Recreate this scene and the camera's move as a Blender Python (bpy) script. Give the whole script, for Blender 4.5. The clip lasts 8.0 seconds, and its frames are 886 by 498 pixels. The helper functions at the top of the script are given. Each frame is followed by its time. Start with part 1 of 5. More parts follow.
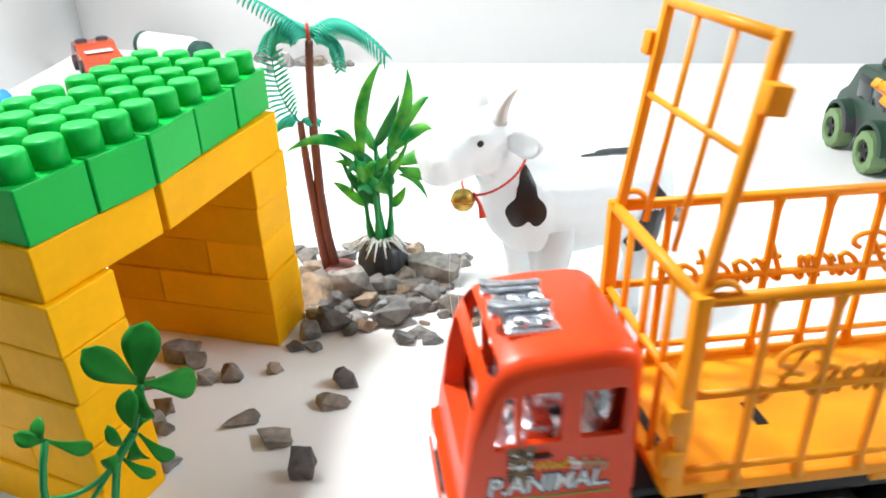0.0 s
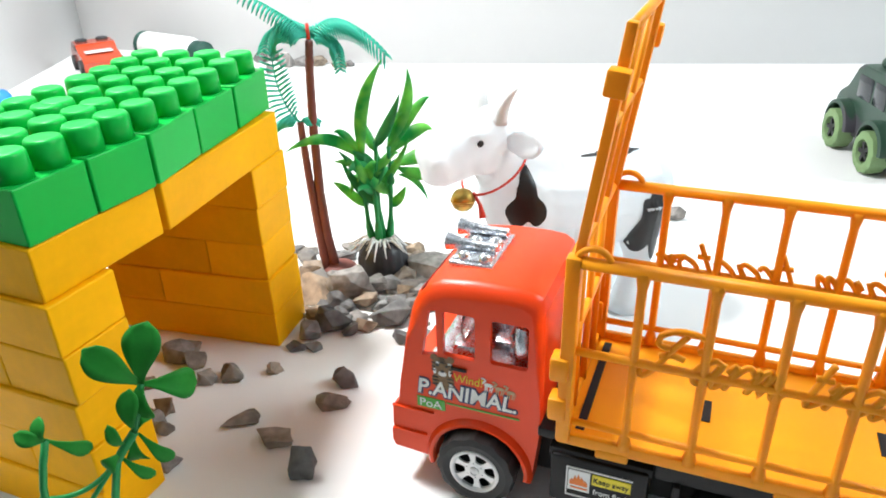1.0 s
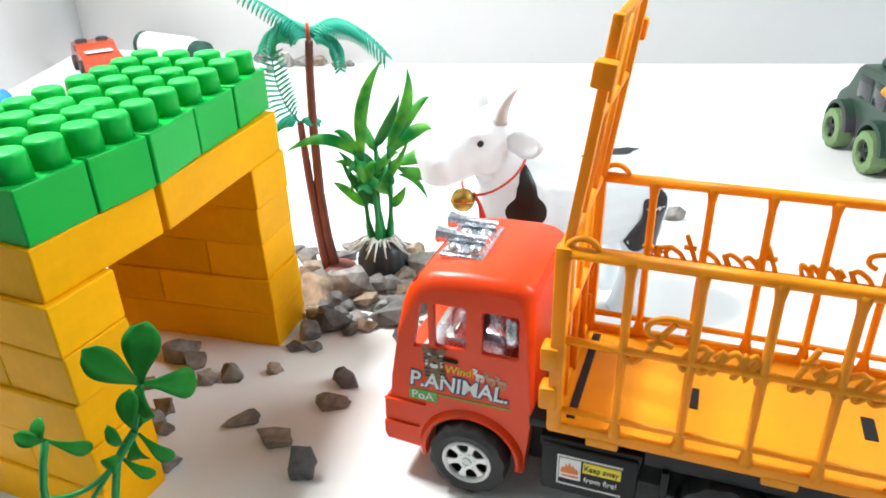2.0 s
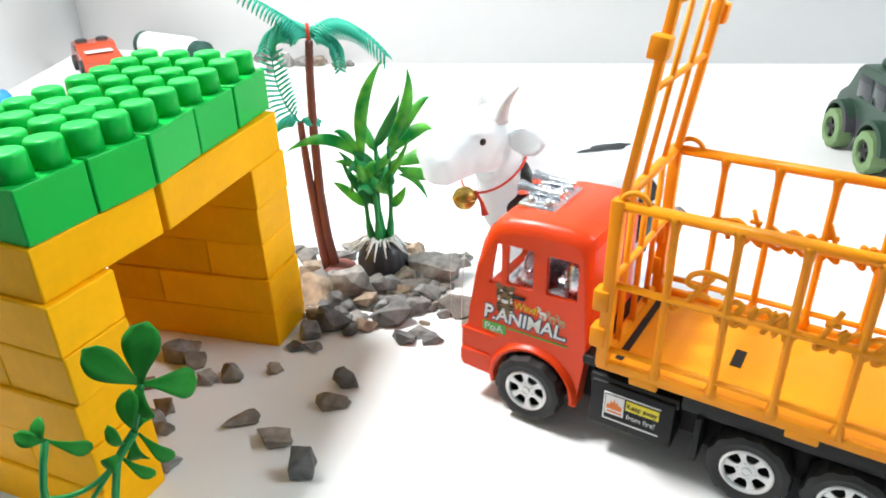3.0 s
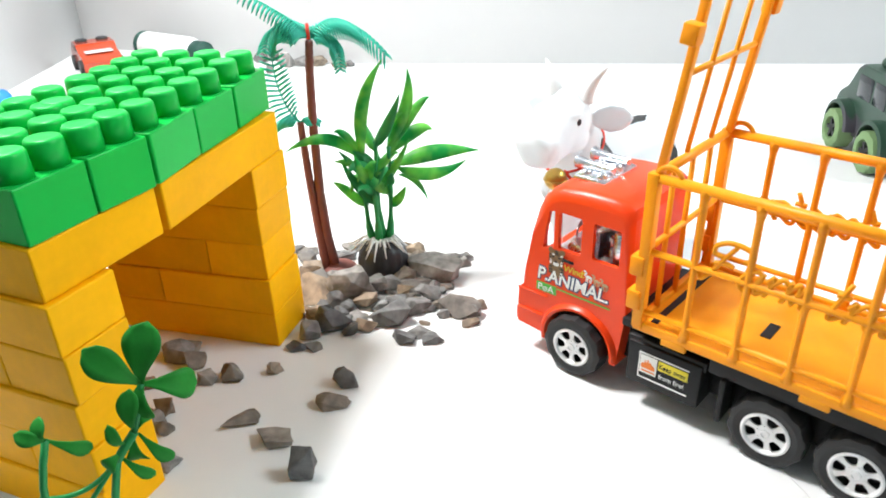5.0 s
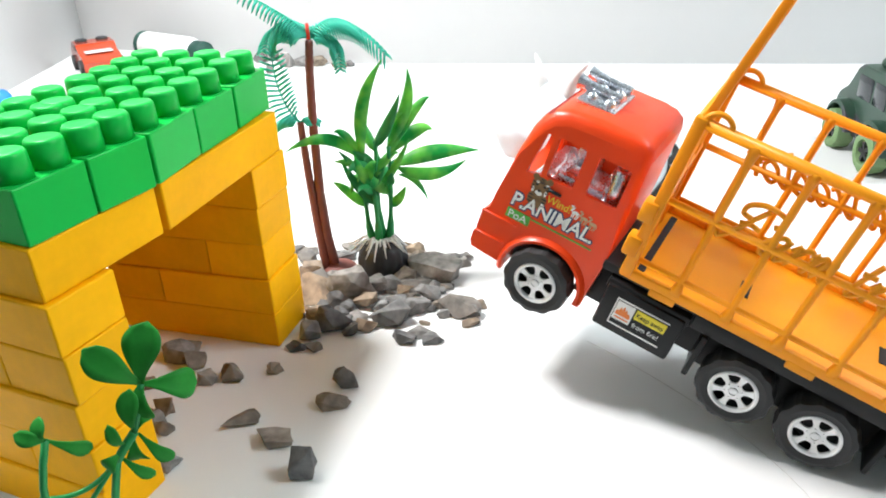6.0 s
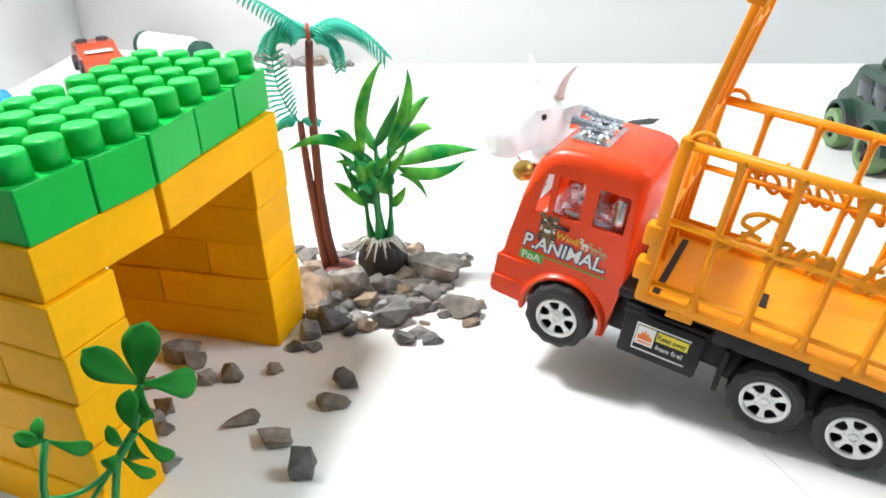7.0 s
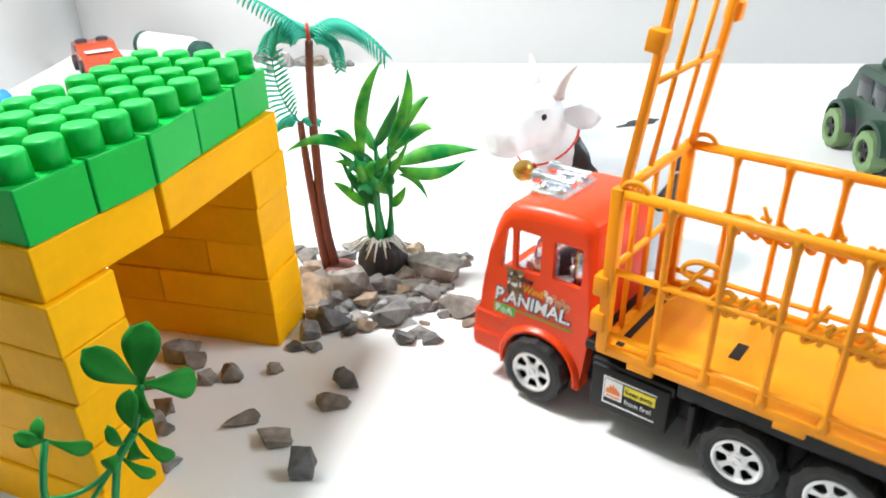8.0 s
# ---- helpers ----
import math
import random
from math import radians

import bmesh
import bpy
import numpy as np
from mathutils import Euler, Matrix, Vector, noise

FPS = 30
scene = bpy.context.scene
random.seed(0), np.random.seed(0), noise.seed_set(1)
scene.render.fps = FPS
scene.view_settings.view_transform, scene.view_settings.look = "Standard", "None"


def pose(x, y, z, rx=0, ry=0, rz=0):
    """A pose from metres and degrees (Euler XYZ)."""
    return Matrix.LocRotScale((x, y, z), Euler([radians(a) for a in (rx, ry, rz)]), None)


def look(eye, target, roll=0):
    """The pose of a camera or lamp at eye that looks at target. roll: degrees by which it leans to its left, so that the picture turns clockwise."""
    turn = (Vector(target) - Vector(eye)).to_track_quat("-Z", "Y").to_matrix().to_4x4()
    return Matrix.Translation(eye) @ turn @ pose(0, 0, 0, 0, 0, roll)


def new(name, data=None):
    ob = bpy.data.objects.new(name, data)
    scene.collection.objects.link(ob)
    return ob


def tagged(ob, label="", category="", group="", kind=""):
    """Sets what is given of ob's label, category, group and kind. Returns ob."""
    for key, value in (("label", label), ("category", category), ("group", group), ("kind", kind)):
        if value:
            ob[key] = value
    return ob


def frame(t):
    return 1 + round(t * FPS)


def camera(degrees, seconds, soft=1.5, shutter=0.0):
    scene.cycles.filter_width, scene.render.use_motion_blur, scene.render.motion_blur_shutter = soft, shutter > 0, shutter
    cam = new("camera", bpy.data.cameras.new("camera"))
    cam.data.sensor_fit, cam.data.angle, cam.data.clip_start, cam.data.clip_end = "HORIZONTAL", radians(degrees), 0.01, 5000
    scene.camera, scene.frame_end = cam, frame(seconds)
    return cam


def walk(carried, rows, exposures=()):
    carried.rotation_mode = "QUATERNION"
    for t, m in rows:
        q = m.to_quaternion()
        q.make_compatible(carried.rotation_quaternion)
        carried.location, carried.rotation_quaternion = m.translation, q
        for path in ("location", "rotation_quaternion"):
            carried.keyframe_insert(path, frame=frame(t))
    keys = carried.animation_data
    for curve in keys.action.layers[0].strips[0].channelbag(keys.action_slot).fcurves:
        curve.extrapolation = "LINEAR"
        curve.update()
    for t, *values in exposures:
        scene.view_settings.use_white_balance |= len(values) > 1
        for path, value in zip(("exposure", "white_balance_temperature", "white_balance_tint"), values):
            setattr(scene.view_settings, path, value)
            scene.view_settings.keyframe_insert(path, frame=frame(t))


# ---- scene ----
from mathutils.bvhtree import BVHTree

# ---- camera: a phone on a stand, held still ----
cam = camera(62.96, 8.0, soft=1.8, shutter=0.5)
EYE, AIM = (-0.14924, -0.17040, 0.21531), (0.27840, -0.04778, -0.01292)
walk(cam, [(0.0, look(EYE, AIM, -1.91)), (8.0, look(EYE, AIM, -1.91))])

# ---- light: a bright white room, an unseen lamp over the table and one added at the side ----
world = bpy.data.worlds.new("world")
scene.world = world
world.use_nodes = True
wn = world.node_tree
sky = wn.nodes.new("ShaderNodeTexSky")
sky.sky_type = "NISHITA"
sky.sun_disc = False
sky.sun_elevation = radians(40)
sky.sun_rotation = radians(200)
wn.links.new(sky.outputs[0], wn.nodes["Background"].inputs[0])
wn.nodes["Background"].inputs[1].default_value = 0.12
scene.view_settings.exposure = 0.80


def area_lamp(name, eye, target, sx, sy, watts, colour):
    d = bpy.data.lights.new(name, "AREA")
    d.shape, d.size, d.size_y, d.energy, d.color = "RECTANGLE", sx, sy, watts, colour
    ob = new(name, d)
    ob.matrix_basis = look(eye, target)
    return ob


# unseen lamp, placed along the line of the arch's and truck's shadows
area_lamp("table_lamp_light", (0.227, 0.341, 0.860), (0.215, 0.275, 0.0), 0.15, 0.15, 8.6, (0.98, 0.99, 1.0))
# added area lamp on the right, placed by the shadows; the wall has no window
area_lamp("side_window_light", (0.46, -1.40, 1.12), (0.25, -0.10, 0.0), 0.55, 0.55, 16.5, (0.84, 0.95, 1.0))


# ---- materials ----
def mat(name, base, rough=0.5, metal=0.0, vary=0.08, scale=60.0, bump=0.0, bump_scale=400.0, coat=0.0, rand=0.0, spec=0.5):
    """A surface with a base colour, uneven tone at two scales and fine relief."""
    m = bpy.data.materials.new(name)
    m.use_nodes = True
    n, l = m.node_tree.nodes, m.node_tree.links
    b = n["Principled BSDF"]
    b.inputs["Roughness"].default_value = rough
    b.inputs["Metallic"].default_value = metal
    b.inputs["Coat Weight"].default_value = coat
    b.inputs["Specular IOR Level"].default_value = spec
    tc = n.new("ShaderNodeTexCoord")
    big = n.new("ShaderNodeTexNoise")
    big.inputs["Scale"].default_value = scale
    big.inputs["Detail"].default_value = 6.0
    fine = n.new("ShaderNodeTexNoise")
    fine.inputs["Scale"].default_value = scale * 9
    fine.inputs["Detail"].default_value = 3.0
    l.new(tc.outputs["Object"], big.inputs["Vector"])
    l.new(tc.outputs["Object"], fine.inputs["Vector"])
    add = n.new("ShaderNodeMath")
    add.operation = "MULTIPLY_ADD"
    add.inputs[1].default_value = 0.4
    l.new(fine.outputs[0], add.inputs[0])
    l.new(big.outputs[0], add.inputs[2])
    hsv = n.new("ShaderNodeHueSaturation")
    hsv.inputs["Color"].default_value = (*base, 1)
    mr = n.new("ShaderNodeMapRange")
    mr.inputs["From Min"].default_value, mr.inputs["From Max"].default_value = 0.35, 1.05
    mr.inputs["To Min"].default_value, mr.inputs["To Max"].default_value = 1 - vary, 1 + vary
    l.new(add.outputs[0], mr.inputs["Value"])
    if rand:
        oi = n.new("ShaderNodeObjectInfo")
        rr = n.new("ShaderNodeMapRange")
        rr.inputs["To Min"].default_value, rr.inputs["To Max"].default_value = 1 - rand, 1 + rand
        l.new(oi.outputs["Random"], rr.inputs["Value"])
        mu = n.new("ShaderNodeMath")
        mu.operation = "MULTIPLY"
        l.new(mr.outputs[0], mu.inputs[0])
        l.new(rr.outputs[0], mu.inputs[1])
        l.new(mu.outputs[0], hsv.inputs["Value"])
    else:
        l.new(mr.outputs[0], hsv.inputs["Value"])
    l.new(hsv.outputs[0], b.inputs["Base Color"])
    rm = n.new("ShaderNodeMapRange")
    rm.inputs["To Min"].default_value, rm.inputs["To Max"].default_value = max(0.02, rough - 0.025), min(1.0, rough + 0.03)
    l.new(fine.outputs[0], rm.inputs["Value"])
    l.new(rm.outputs[0], b.inputs["Roughness"])
    if bump:
        nz = n.new("ShaderNodeTexNoise")
        nz.inputs["Scale"].default_value = bump_scale
        nz.inputs["Detail"].default_value = 5.0
        l.new(tc.outputs["Object"], nz.inputs["Vector"])
        bp = n.new("ShaderNodeBump")
        bp.inputs["Strength"].default_value = bump
        bp.inputs["Distance"].default_value = 0.0006
        l.new(nz.outputs[0], bp.inputs["Height"])
        l.new(bp.outputs[0], b.inputs["Normal"])
    return m


def stone_mat():
    """Grey-brown river gravel: tone from stone to stone, veins and grit."""
    m = bpy.data.materials.new("gravel_stone")
    m.use_nodes = True
    n, l = m.node_tree.nodes, m.node_tree.links
    b = n["Principled BSDF"]
    b.inputs["Roughness"].default_value = 0.75
    tc = n.new("ShaderNodeTexCoord")
    oi = n.new("ShaderNodeObjectInfo")
    off = n.new("ShaderNodeVectorMath")
    off.operation = "ADD"
    l.new(tc.outputs["Object"], off.inputs[0])
    l.new(oi.outputs["Random"], off.inputs[1])
    ramp = n.new("ShaderNodeValToRGB")
    cr = ramp.color_ramp
    cr.elements[0].color, cr.elements[1].color = (0.12, 0.12, 0.12, 1), (0.29, 0.26, 0.23, 1)
    for pos, c in ((0.3, (0.21, 0.20, 0.19)), (0.55, (0.18, 0.155, 0.13)), (0.7, (0.29, 0.21, 0.14)), (0.85, (0.22, 0.215, 0.21))):
        e = cr.elements.new(pos)
        e.color = (*c, 1)
    l.new(oi.outputs["Random"], ramp.inputs[0])
    nz = n.new("ShaderNodeTexNoise")
    nz.inputs["Scale"].default_value = 160
    nz.inputs["Detail"].default_value = 8
    l.new(off.outputs[0], nz.inputs["Vector"])
    gr = n.new("ShaderNodeTexNoise")
    gr.inputs["Scale"].default_value = 1500
    gr.inputs["Detail"].default_value = 4
    l.new(off.outputs[0], gr.inputs["Vector"])
    hsv = n.new("ShaderNodeHueSaturation")
    l.new(ramp.outputs[0], hsv.inputs["Color"])
    mr = n.new("ShaderNodeMapRange")
    mr.inputs["From Min"].default_value, mr.inputs["From Max"].default_value = 0.3, 0.7
    mr.inputs["To Min"].default_value, mr.inputs["To Max"].default_value = 0.62, 1.55
    l.new(nz.outputs[0], mr.inputs["Value"])
    l.new(mr.outputs[0], hsv.inputs["Value"])
    l.new(hsv.outputs[0], b.inputs["Base Color"])
    sm = n.new("ShaderNodeMath")
    sm.operation = "ADD"
    l.new(nz.outputs[0], sm.inputs[0])
    l.new(gr.outputs[0], sm.inputs[1])
    bp = n.new("ShaderNodeBump")
    bp.inputs["Strength"].default_value = 0.7
    bp.inputs["Distance"].default_value = 0.0008
    l.new(sm.outputs[0], bp.inputs["Height"])
    l.new(bp.outputs[0], b.inputs["Normal"])
    return m


def leaf_mat(name, dark, light, scale=220.0):
    """Glossy plastic leaf, paler streaks over a dark green."""
    m = mat(name, dark, 0.35, vary=0.15)
    n, l = m.node_tree.nodes, m.node_tree.links
    b = n["Principled BSDF"]
    tc = n.new("ShaderNodeTexCoord")
    nz = n.new("ShaderNodeTexNoise")
    nz.inputs["Scale"].default_value = scale
    l.new(tc.outputs["Object"], nz.inputs["Vector"])
    ramp = n.new("ShaderNodeValToRGB")
    ramp.color_ramp.elements[0].position, ramp.color_ramp.elements[1].position = 0.4, 0.68
    ramp.color_ramp.elements[0].color, ramp.color_ramp.elements[1].color = (*dark, 1), (*light, 1)
    l.new(nz.outputs[0], ramp.inputs[0])
    l.new(ramp.outputs[0], b.inputs["Base Color"])
    b.inputs["Transmission Weight"].default_value = 0.0
    return m


M_TABLE = mat("white_table_top", (0.82, 0.82, 0.81), 0.45, vary=0.02, scale=8, bump=0.05, bump_scale=900)
M_WALL = mat("white_board", (0.56, 0.56, 0.555), 0.7, vary=0.03, scale=3, bump=0.1, bump_scale=250)
M_ROOM = mat("white_wall_paint", (0.60, 0.62, 0.63), 0.8, vary=0.03, scale=2, bump=0.2, bump_scale=90)
M_FILL_WALL = mat("grey_curtain", (0.46, 0.49, 0.50), 0.9, vary=0.15, scale=6, bump=0.3, bump_scale=60)
M_WOODFLOOR = mat("floor_tiles", (0.14, 0.12, 0.10), 0.5, vary=0.1, scale=4)
M_GREEN = mat("green_block_plastic", (0.004, 0.47, 0.062), 0.32, spec=0.22, vary=0.06, scale=30, bump=0.05, bump_scale=300, rand=0.05)
M_YELLOW = mat("yellow_block_plastic", (0.90, 0.435, 0.003), 0.45, spec=0.09, vary=0.13, scale=28, bump=0.06, bump_scale=300, rand=0.10)
M_RED = mat("red_truck_plastic", (0.86, 0.062, 0.008), 0.33, spec=0.4, vary=0.03, scale=40)
M_ORANGE = mat("orange_cage_plastic", (1.0, 0.410, 0.012), 0.40, spec=0.35, vary=0.06, scale=50, bump=0.06, bump_scale=300)
M_BLACK = mat("black_chassis_plastic", (0.012, 0.012, 0.013), 0.42, spec=0.25, vary=0.2, scale=60, bump=0.08)
M_TYRE = mat("tyre_rubber", (0.02, 0.02, 0.021), 0.6, vary=0.2, scale=80, bump=0.15)
M_CHROME = mat("chrome_plating", (0.80, 0.83, 0.88), 0.27, metal=1.0, vary=0.08, scale=200, bump=0.25, bump_scale=500)
M_RIM = mat("silver_rim", (0.80, 0.80, 0.80), 0.35, metal=0.35, vary=0.06, scale=120)
M_COW = mat("white_cow_vinyl", (0.89, 0.93, 0.95), 0.4, vary=0.03, scale=25, bump=0.08, bump_scale=160)
M_COWBLACK = mat("black_cow_paint", (0.014, 0.014, 0.015), 0.42, vary=0.15, scale=60)
M_HORN = mat("grey_horn", (0.84, 0.83, 0.82), 0.5, vary=0.1, scale=80)
M_BELL = mat("brass_bell", (0.60, 0.40, 0.10), 0.36, metal=1.0, vary=0.2, scale=150)
M_CORD = mat("red_cord", (0.75, 0.06, 0.03), 0.7, vary=0.15, scale=300)
M_THREAD = mat("pale_thread", (0.6, 0.58, 0.55), 0.7)
M_TRUNK = mat("brown_palm_plastic", (0.21, 0.056, 0.040), 0.5, vary=0.2, scale=90, bump=0.3, bump_scale=350)
M_FROND = mat("teal_frond_plastic", (0.05, 0.62, 0.44), 0.4, vary=0.15, scale=120)
M_LEAF = leaf_mat("green_leaf_plastic", (0.014, 0.40, 0.08), (0.27, 0.74, 0.13), 70.0)
M_STEM = mat("green_stem_plastic", (0.02, 0.32, 0.08), 0.4, vary=0.15, scale=120)
M_CLOVER = mat("clover_leaf_plastic", (0.025, 0.27, 0.035), 0.5, spec=0.2, vary=0.18, scale=90)
M_POT = mat("dark_pot_plastic", (0.03, 0.032, 0.035), 0.45, vary=0.25, scale=120, bump=0.25)
M_ROOT = mat("white_root_plastic", (0.75, 0.76, 0.74), 0.5, vary=0.06)
for m_thin, share in ((M_LEAF, 0.45), (M_FROND, 0.35), (M_STEM, 0.3), (M_CLOVER, 0.3), (M_ORANGE, 0.22), (M_COW, 0.45), (M_HORN, 0.3)):
    # thin and hollow plastic lets light through
    tn, tl = m_thin.node_tree.nodes, m_thin.node_tree.links
    lit = tn.new("ShaderNodeBsdfTranslucent")
    tl.new(tn["Principled BSDF"].inputs["Base Color"].links[0].from_socket, lit.inputs["Color"])
    blend = tn.new("ShaderNodeMixShader")
    blend.inputs[0].default_value = share
    tl.new(tn["Principled BSDF"].outputs[0], blend.inputs[1])
    tl.new(lit.outputs[0], blend.inputs[2])
    tl.new(blend.outputs[0], tn["Material Output"].inputs["Surface"])
M_STONE = stone_mat()
M_JEEP = leaf_mat("camouflage_plastic", (0.020, 0.055, 0.034), (0.055, 0.052, 0.062), 26.0)
for node in M_JEEP.node_tree.nodes:
    if node.type == "VALTORGB":
        node.color_ramp.elements[0].position, node.color_ramp.elements[1].position = 0.54, 0.56
M_LIME = mat("lime_tyre_rubber", (0.16, 0.26, 0.11), 0.6, vary=0.12, scale=90, bump=0.2)
M_GLASS = mat("dark_window_plastic", (0.02, 0.025, 0.03), 0.12, vary=0.1)
M_PAPER = mat("white_print", (0.85, 0.85, 0.83), 0.5, vary=0.03)
M_PRINTBLUE = mat("navy_print", (0.03, 0.05, 0.13), 0.45)
M_PRINTGREEN = mat("green_print", (0.10, 0.45, 0.06), 0.45)
M_PRINTYELLOW = mat("yellow_print", (0.85, 0.70, 0.03), 0.45)
M_PRINTORANGE = mat("orange_print", (0.85, 0.22, 0.03), 0.45)
M_PRINTTAN = mat("tan_print", (0.55, 0.36, 0.20), 0.5, vary=0.3, scale=500)
M_PRINTBROWN = mat("brown_print", (0.22, 0.12, 0.05), 0.5, vary=0.4, scale=400)
M_BLUE = mat("blue_plastic", (0.02, 0.22, 0.8), 0.35)
M_DARKGREEN = mat("dark_green_cap", (0.01, 0.06, 0.045), 0.5)


# ---- mesh helpers ----
def part(name, bm, material, parent=None, label="", smooth=True, angle=40):
    me = bpy.data.meshes.new(name)
    if smooth:
        for fc in bm.faces:
            fc.smooth = True
        lim = radians(angle)
        for e in bm.edges:
            if len(e.link_faces) == 2 and e.calc_face_angle(0) > lim:
                e.smooth = False
    bm.to_mesh(me)
    bm.free()
    me.materials.append(material)
    ob = new(name, me)
    if parent:
        ob.parent = parent
    if label:
        ob["label"] = label
    return ob


def empty(name, m=None):
    ob = new(name)
    ob.empty_display_size = 0.01
    if m is not None:
        ob.matrix_basis = m
    return ob


def add_box(bm, x0, x1, y0, y1, z0, z1, bev=0.0, seg=2, m=None):
    r = bmesh.ops.create_cube(bm, size=1.0)
    vs = r["verts"]
    mm = Matrix.Translation(((x0 + x1) / 2, (y0 + y1) / 2, (z0 + z1) / 2)) @ Matrix.Diagonal((x1 - x0, y1 - y0, z1 - z0, 1))
    bmesh.ops.transform(bm, matrix=mm, verts=vs)
    if bev:
        es = list({e for v in vs for e in v.link_edges})
        rb = bmesh.ops.bevel(bm, geom=es, offset=bev, segments=seg, profile=0.5, affect="EDGES")
        vs = list({v for fc in rb["faces"] for v in fc.verts} | {v for v in vs if v.is_valid})
    if m is not None:
        bmesh.ops.transform(bm, matrix=m, verts=vs)
    return vs


def add_tube(bm, pts, radii, n=8, cap=True):
    """A round bar along points; radii one number or one per point."""
    pts = [Vector(q) for q in pts]
    if not hasattr(radii, "__len__"):
        radii = [radii] * len(pts)
    rings = []
    up = None
    for i, q in enumerate(pts):
        d = (pts[min(i + 1, len(pts) - 1)] - pts[max(i - 1, 0)]).normalized()
        if up is None:
            up = Vector((0, 0, 1)) if abs(d.z) < 0.9 else Vector((1, 0, 0))
        a = d.cross(up).normalized()
        up = a.cross(d).normalized()
        rings.append([bm.verts.new(q + radii[i] * (math.cos(k * math.tau / n) * a + math.sin(k * math.tau / n) * up)) for k in range(n)])
    for r0, r1 in zip(rings, rings[1:]):
        for k in range(n):
            bm.faces.new((r0[k], r1[k], r1[(k + 1) % n], r0[(k + 1) % n]))
    if cap:
        bm.faces.new(rings[0])
        bm.faces.new(rings[-1][::-1])
    return rings


def add_lathe(bm, prof, n=24, m=None):
    """A body of revolution about z from (radius, height) pairs."""
    rings = []
    for r, z in prof:
        rings.append([bm.verts.new((r * math.cos(k * math.tau / n), r * math.sin(k * math.tau / n), z)) for k in range(n)])
    for r0, r1 in zip(rings, rings[1:]):
        for k in range(n):
            bm.faces.new((r0[k], r0[(k + 1) % n], r1[(k + 1) % n], r1[k]))
    bm.faces.new(rings[0][::-1])
    bm.faces.new(rings[-1])
    vs = [v for r in rings for v in r]
    if m is not None:
        bmesh.ops.transform(bm, matrix=m, verts=vs)
    return vs


def add_loft(bm, rings, close=True):
    """Skins rings of equal count."""
    vr = [[bm.verts.new(q) for q in r] for r in rings]
    n = len(vr[0])
    for r0, r1 in zip(vr, vr[1:]):
        for k in range(n):
            bm.faces.new((r0[k], r0[(k + 1) % n], r1[(k + 1) % n], r1[k]))
    if close:
        bm.faces.new(vr[0][::-1])
        bm.faces.new(vr[-1])
    return vr


def bez(p0, p1, p2, t):
    return Vector(p0) * (1 - t) ** 2 + Vector(p1) * (2 * t * (1 - t)) + Vector(p2) * t * t


def through_mid(p0, pm, p2, t):
    """A quadratic curve that passes through pm half way."""
    c = Vector(pm) * 2 - (Vector(p0) + Vector(p2)) * 0.5
    return bez(p0, c, p2, t)


# ---- setting ----
def slab(name, x0, x1, y0, y1, z0, z1, material, label, bev=0.002, m=None):
    bm = bmesh.new()
    add_box(bm, x0, x1, y0, y1, z0, z1, bev, 2, m)
    ob = part(name, bm, material)
    return tagged(ob, label, name.split("_")[0], "", "structure")


slab("table_top", -0.07, 1.0, -1.0, 0.95, -0.03, 0.0, M_TABLE, "smooth white table top under the toys")
# white boards that stand at the back and the side of the table
slab("wall_back", 0.0, 0.02, -1.1, 0.252, -0.01, 1.0, M_WALL, "plain white board wall behind the toys", m=pose(0.775, 0.0, 0.0, 0, 0, 7.7))
slab("wall_back_bend", 0.0, 0.02, 0.0, 0.44, -0.01, 1.0, M_WALL, "plain white board wall behind the toys", m=pose(0.7430, 0.2480, 0.0, 0, 0, -7.3))
slab("wall_side", -1.4, 0.032, 0.0, 0.02, -0.01, 1.0, M_WALL, "plain white board wall beside the toys", m=pose(0.79, 0.657, 0.0, 0, 0, 19.0))
# unseen room shell, added to close the place; its pale tone sets the bounced light
slab("floor", -1.55, 1.75, -1.55, 1.55, -0.76, -0.72, M_WOODFLOOR, "plain tiled room floor below the table")
slab("ceiling", -1.55, 1.75, -1.55, 1.55, 1.58, 1.62, M_ROOM, "plain white ceiling")
slab("wall_north", 1.70, 1.75, -1.55, 1.55, -0.72, 1.58, M_ROOM, "plain white painted wall")
# unseen wall without any curtain; its grey sets the fill from behind the camera
slab("wall_south", -1.55, -1.50, -1.55, 1.55, -0.72, 1.58, M_FILL_WALL, "plain unseen grey wall behind the camera, toned for fill light")
slab("wall_west", -1.498, 1.698, 1.50, 1.55, -0.72, 1.58, M_ROOM, "plain white painted wall")
slab("wall_east", -1.498, 1.698, -1.55, -1.50, -0.72, 1.58, M_ROOM, "plain white painted wall")


# ---- the block arch ----
PITCH, BH = 0.016, 0.01956


def block_mesh(nu, nv, s=1.0):
    bm = bmesh.new()
    g = 0.00006
    add_box(bm, g, nu * PITCH * s - g, g, nv * PITCH - g, 0.00004, BH - 0.00004, 0.0008, 3)
    me = bpy.data.meshes.new("block")
    for fc in bm.faces:
        fc.smooth = fc.calc_area() < 0.00006
    bm.to_mesh(me)
    bm.free()
    return me


def stud_mesh():
    bm = bmesh.new()
    add_lathe(bm, [(0.0064, 0.0), (0.0061, 0.0076), (0.0059, 0.0086), (0.0054, 0.0093), (0.0047, 0.0095), (0.0041, 0.0094), (0.0030, 0.0093)], 28)
    me = bpy.data.meshes.new("stud")
    for fc in bm.faces:
        fc.smooth = len(fc.verts) == 4
    bm.to_mesh(me)
    bm.free()
    return me


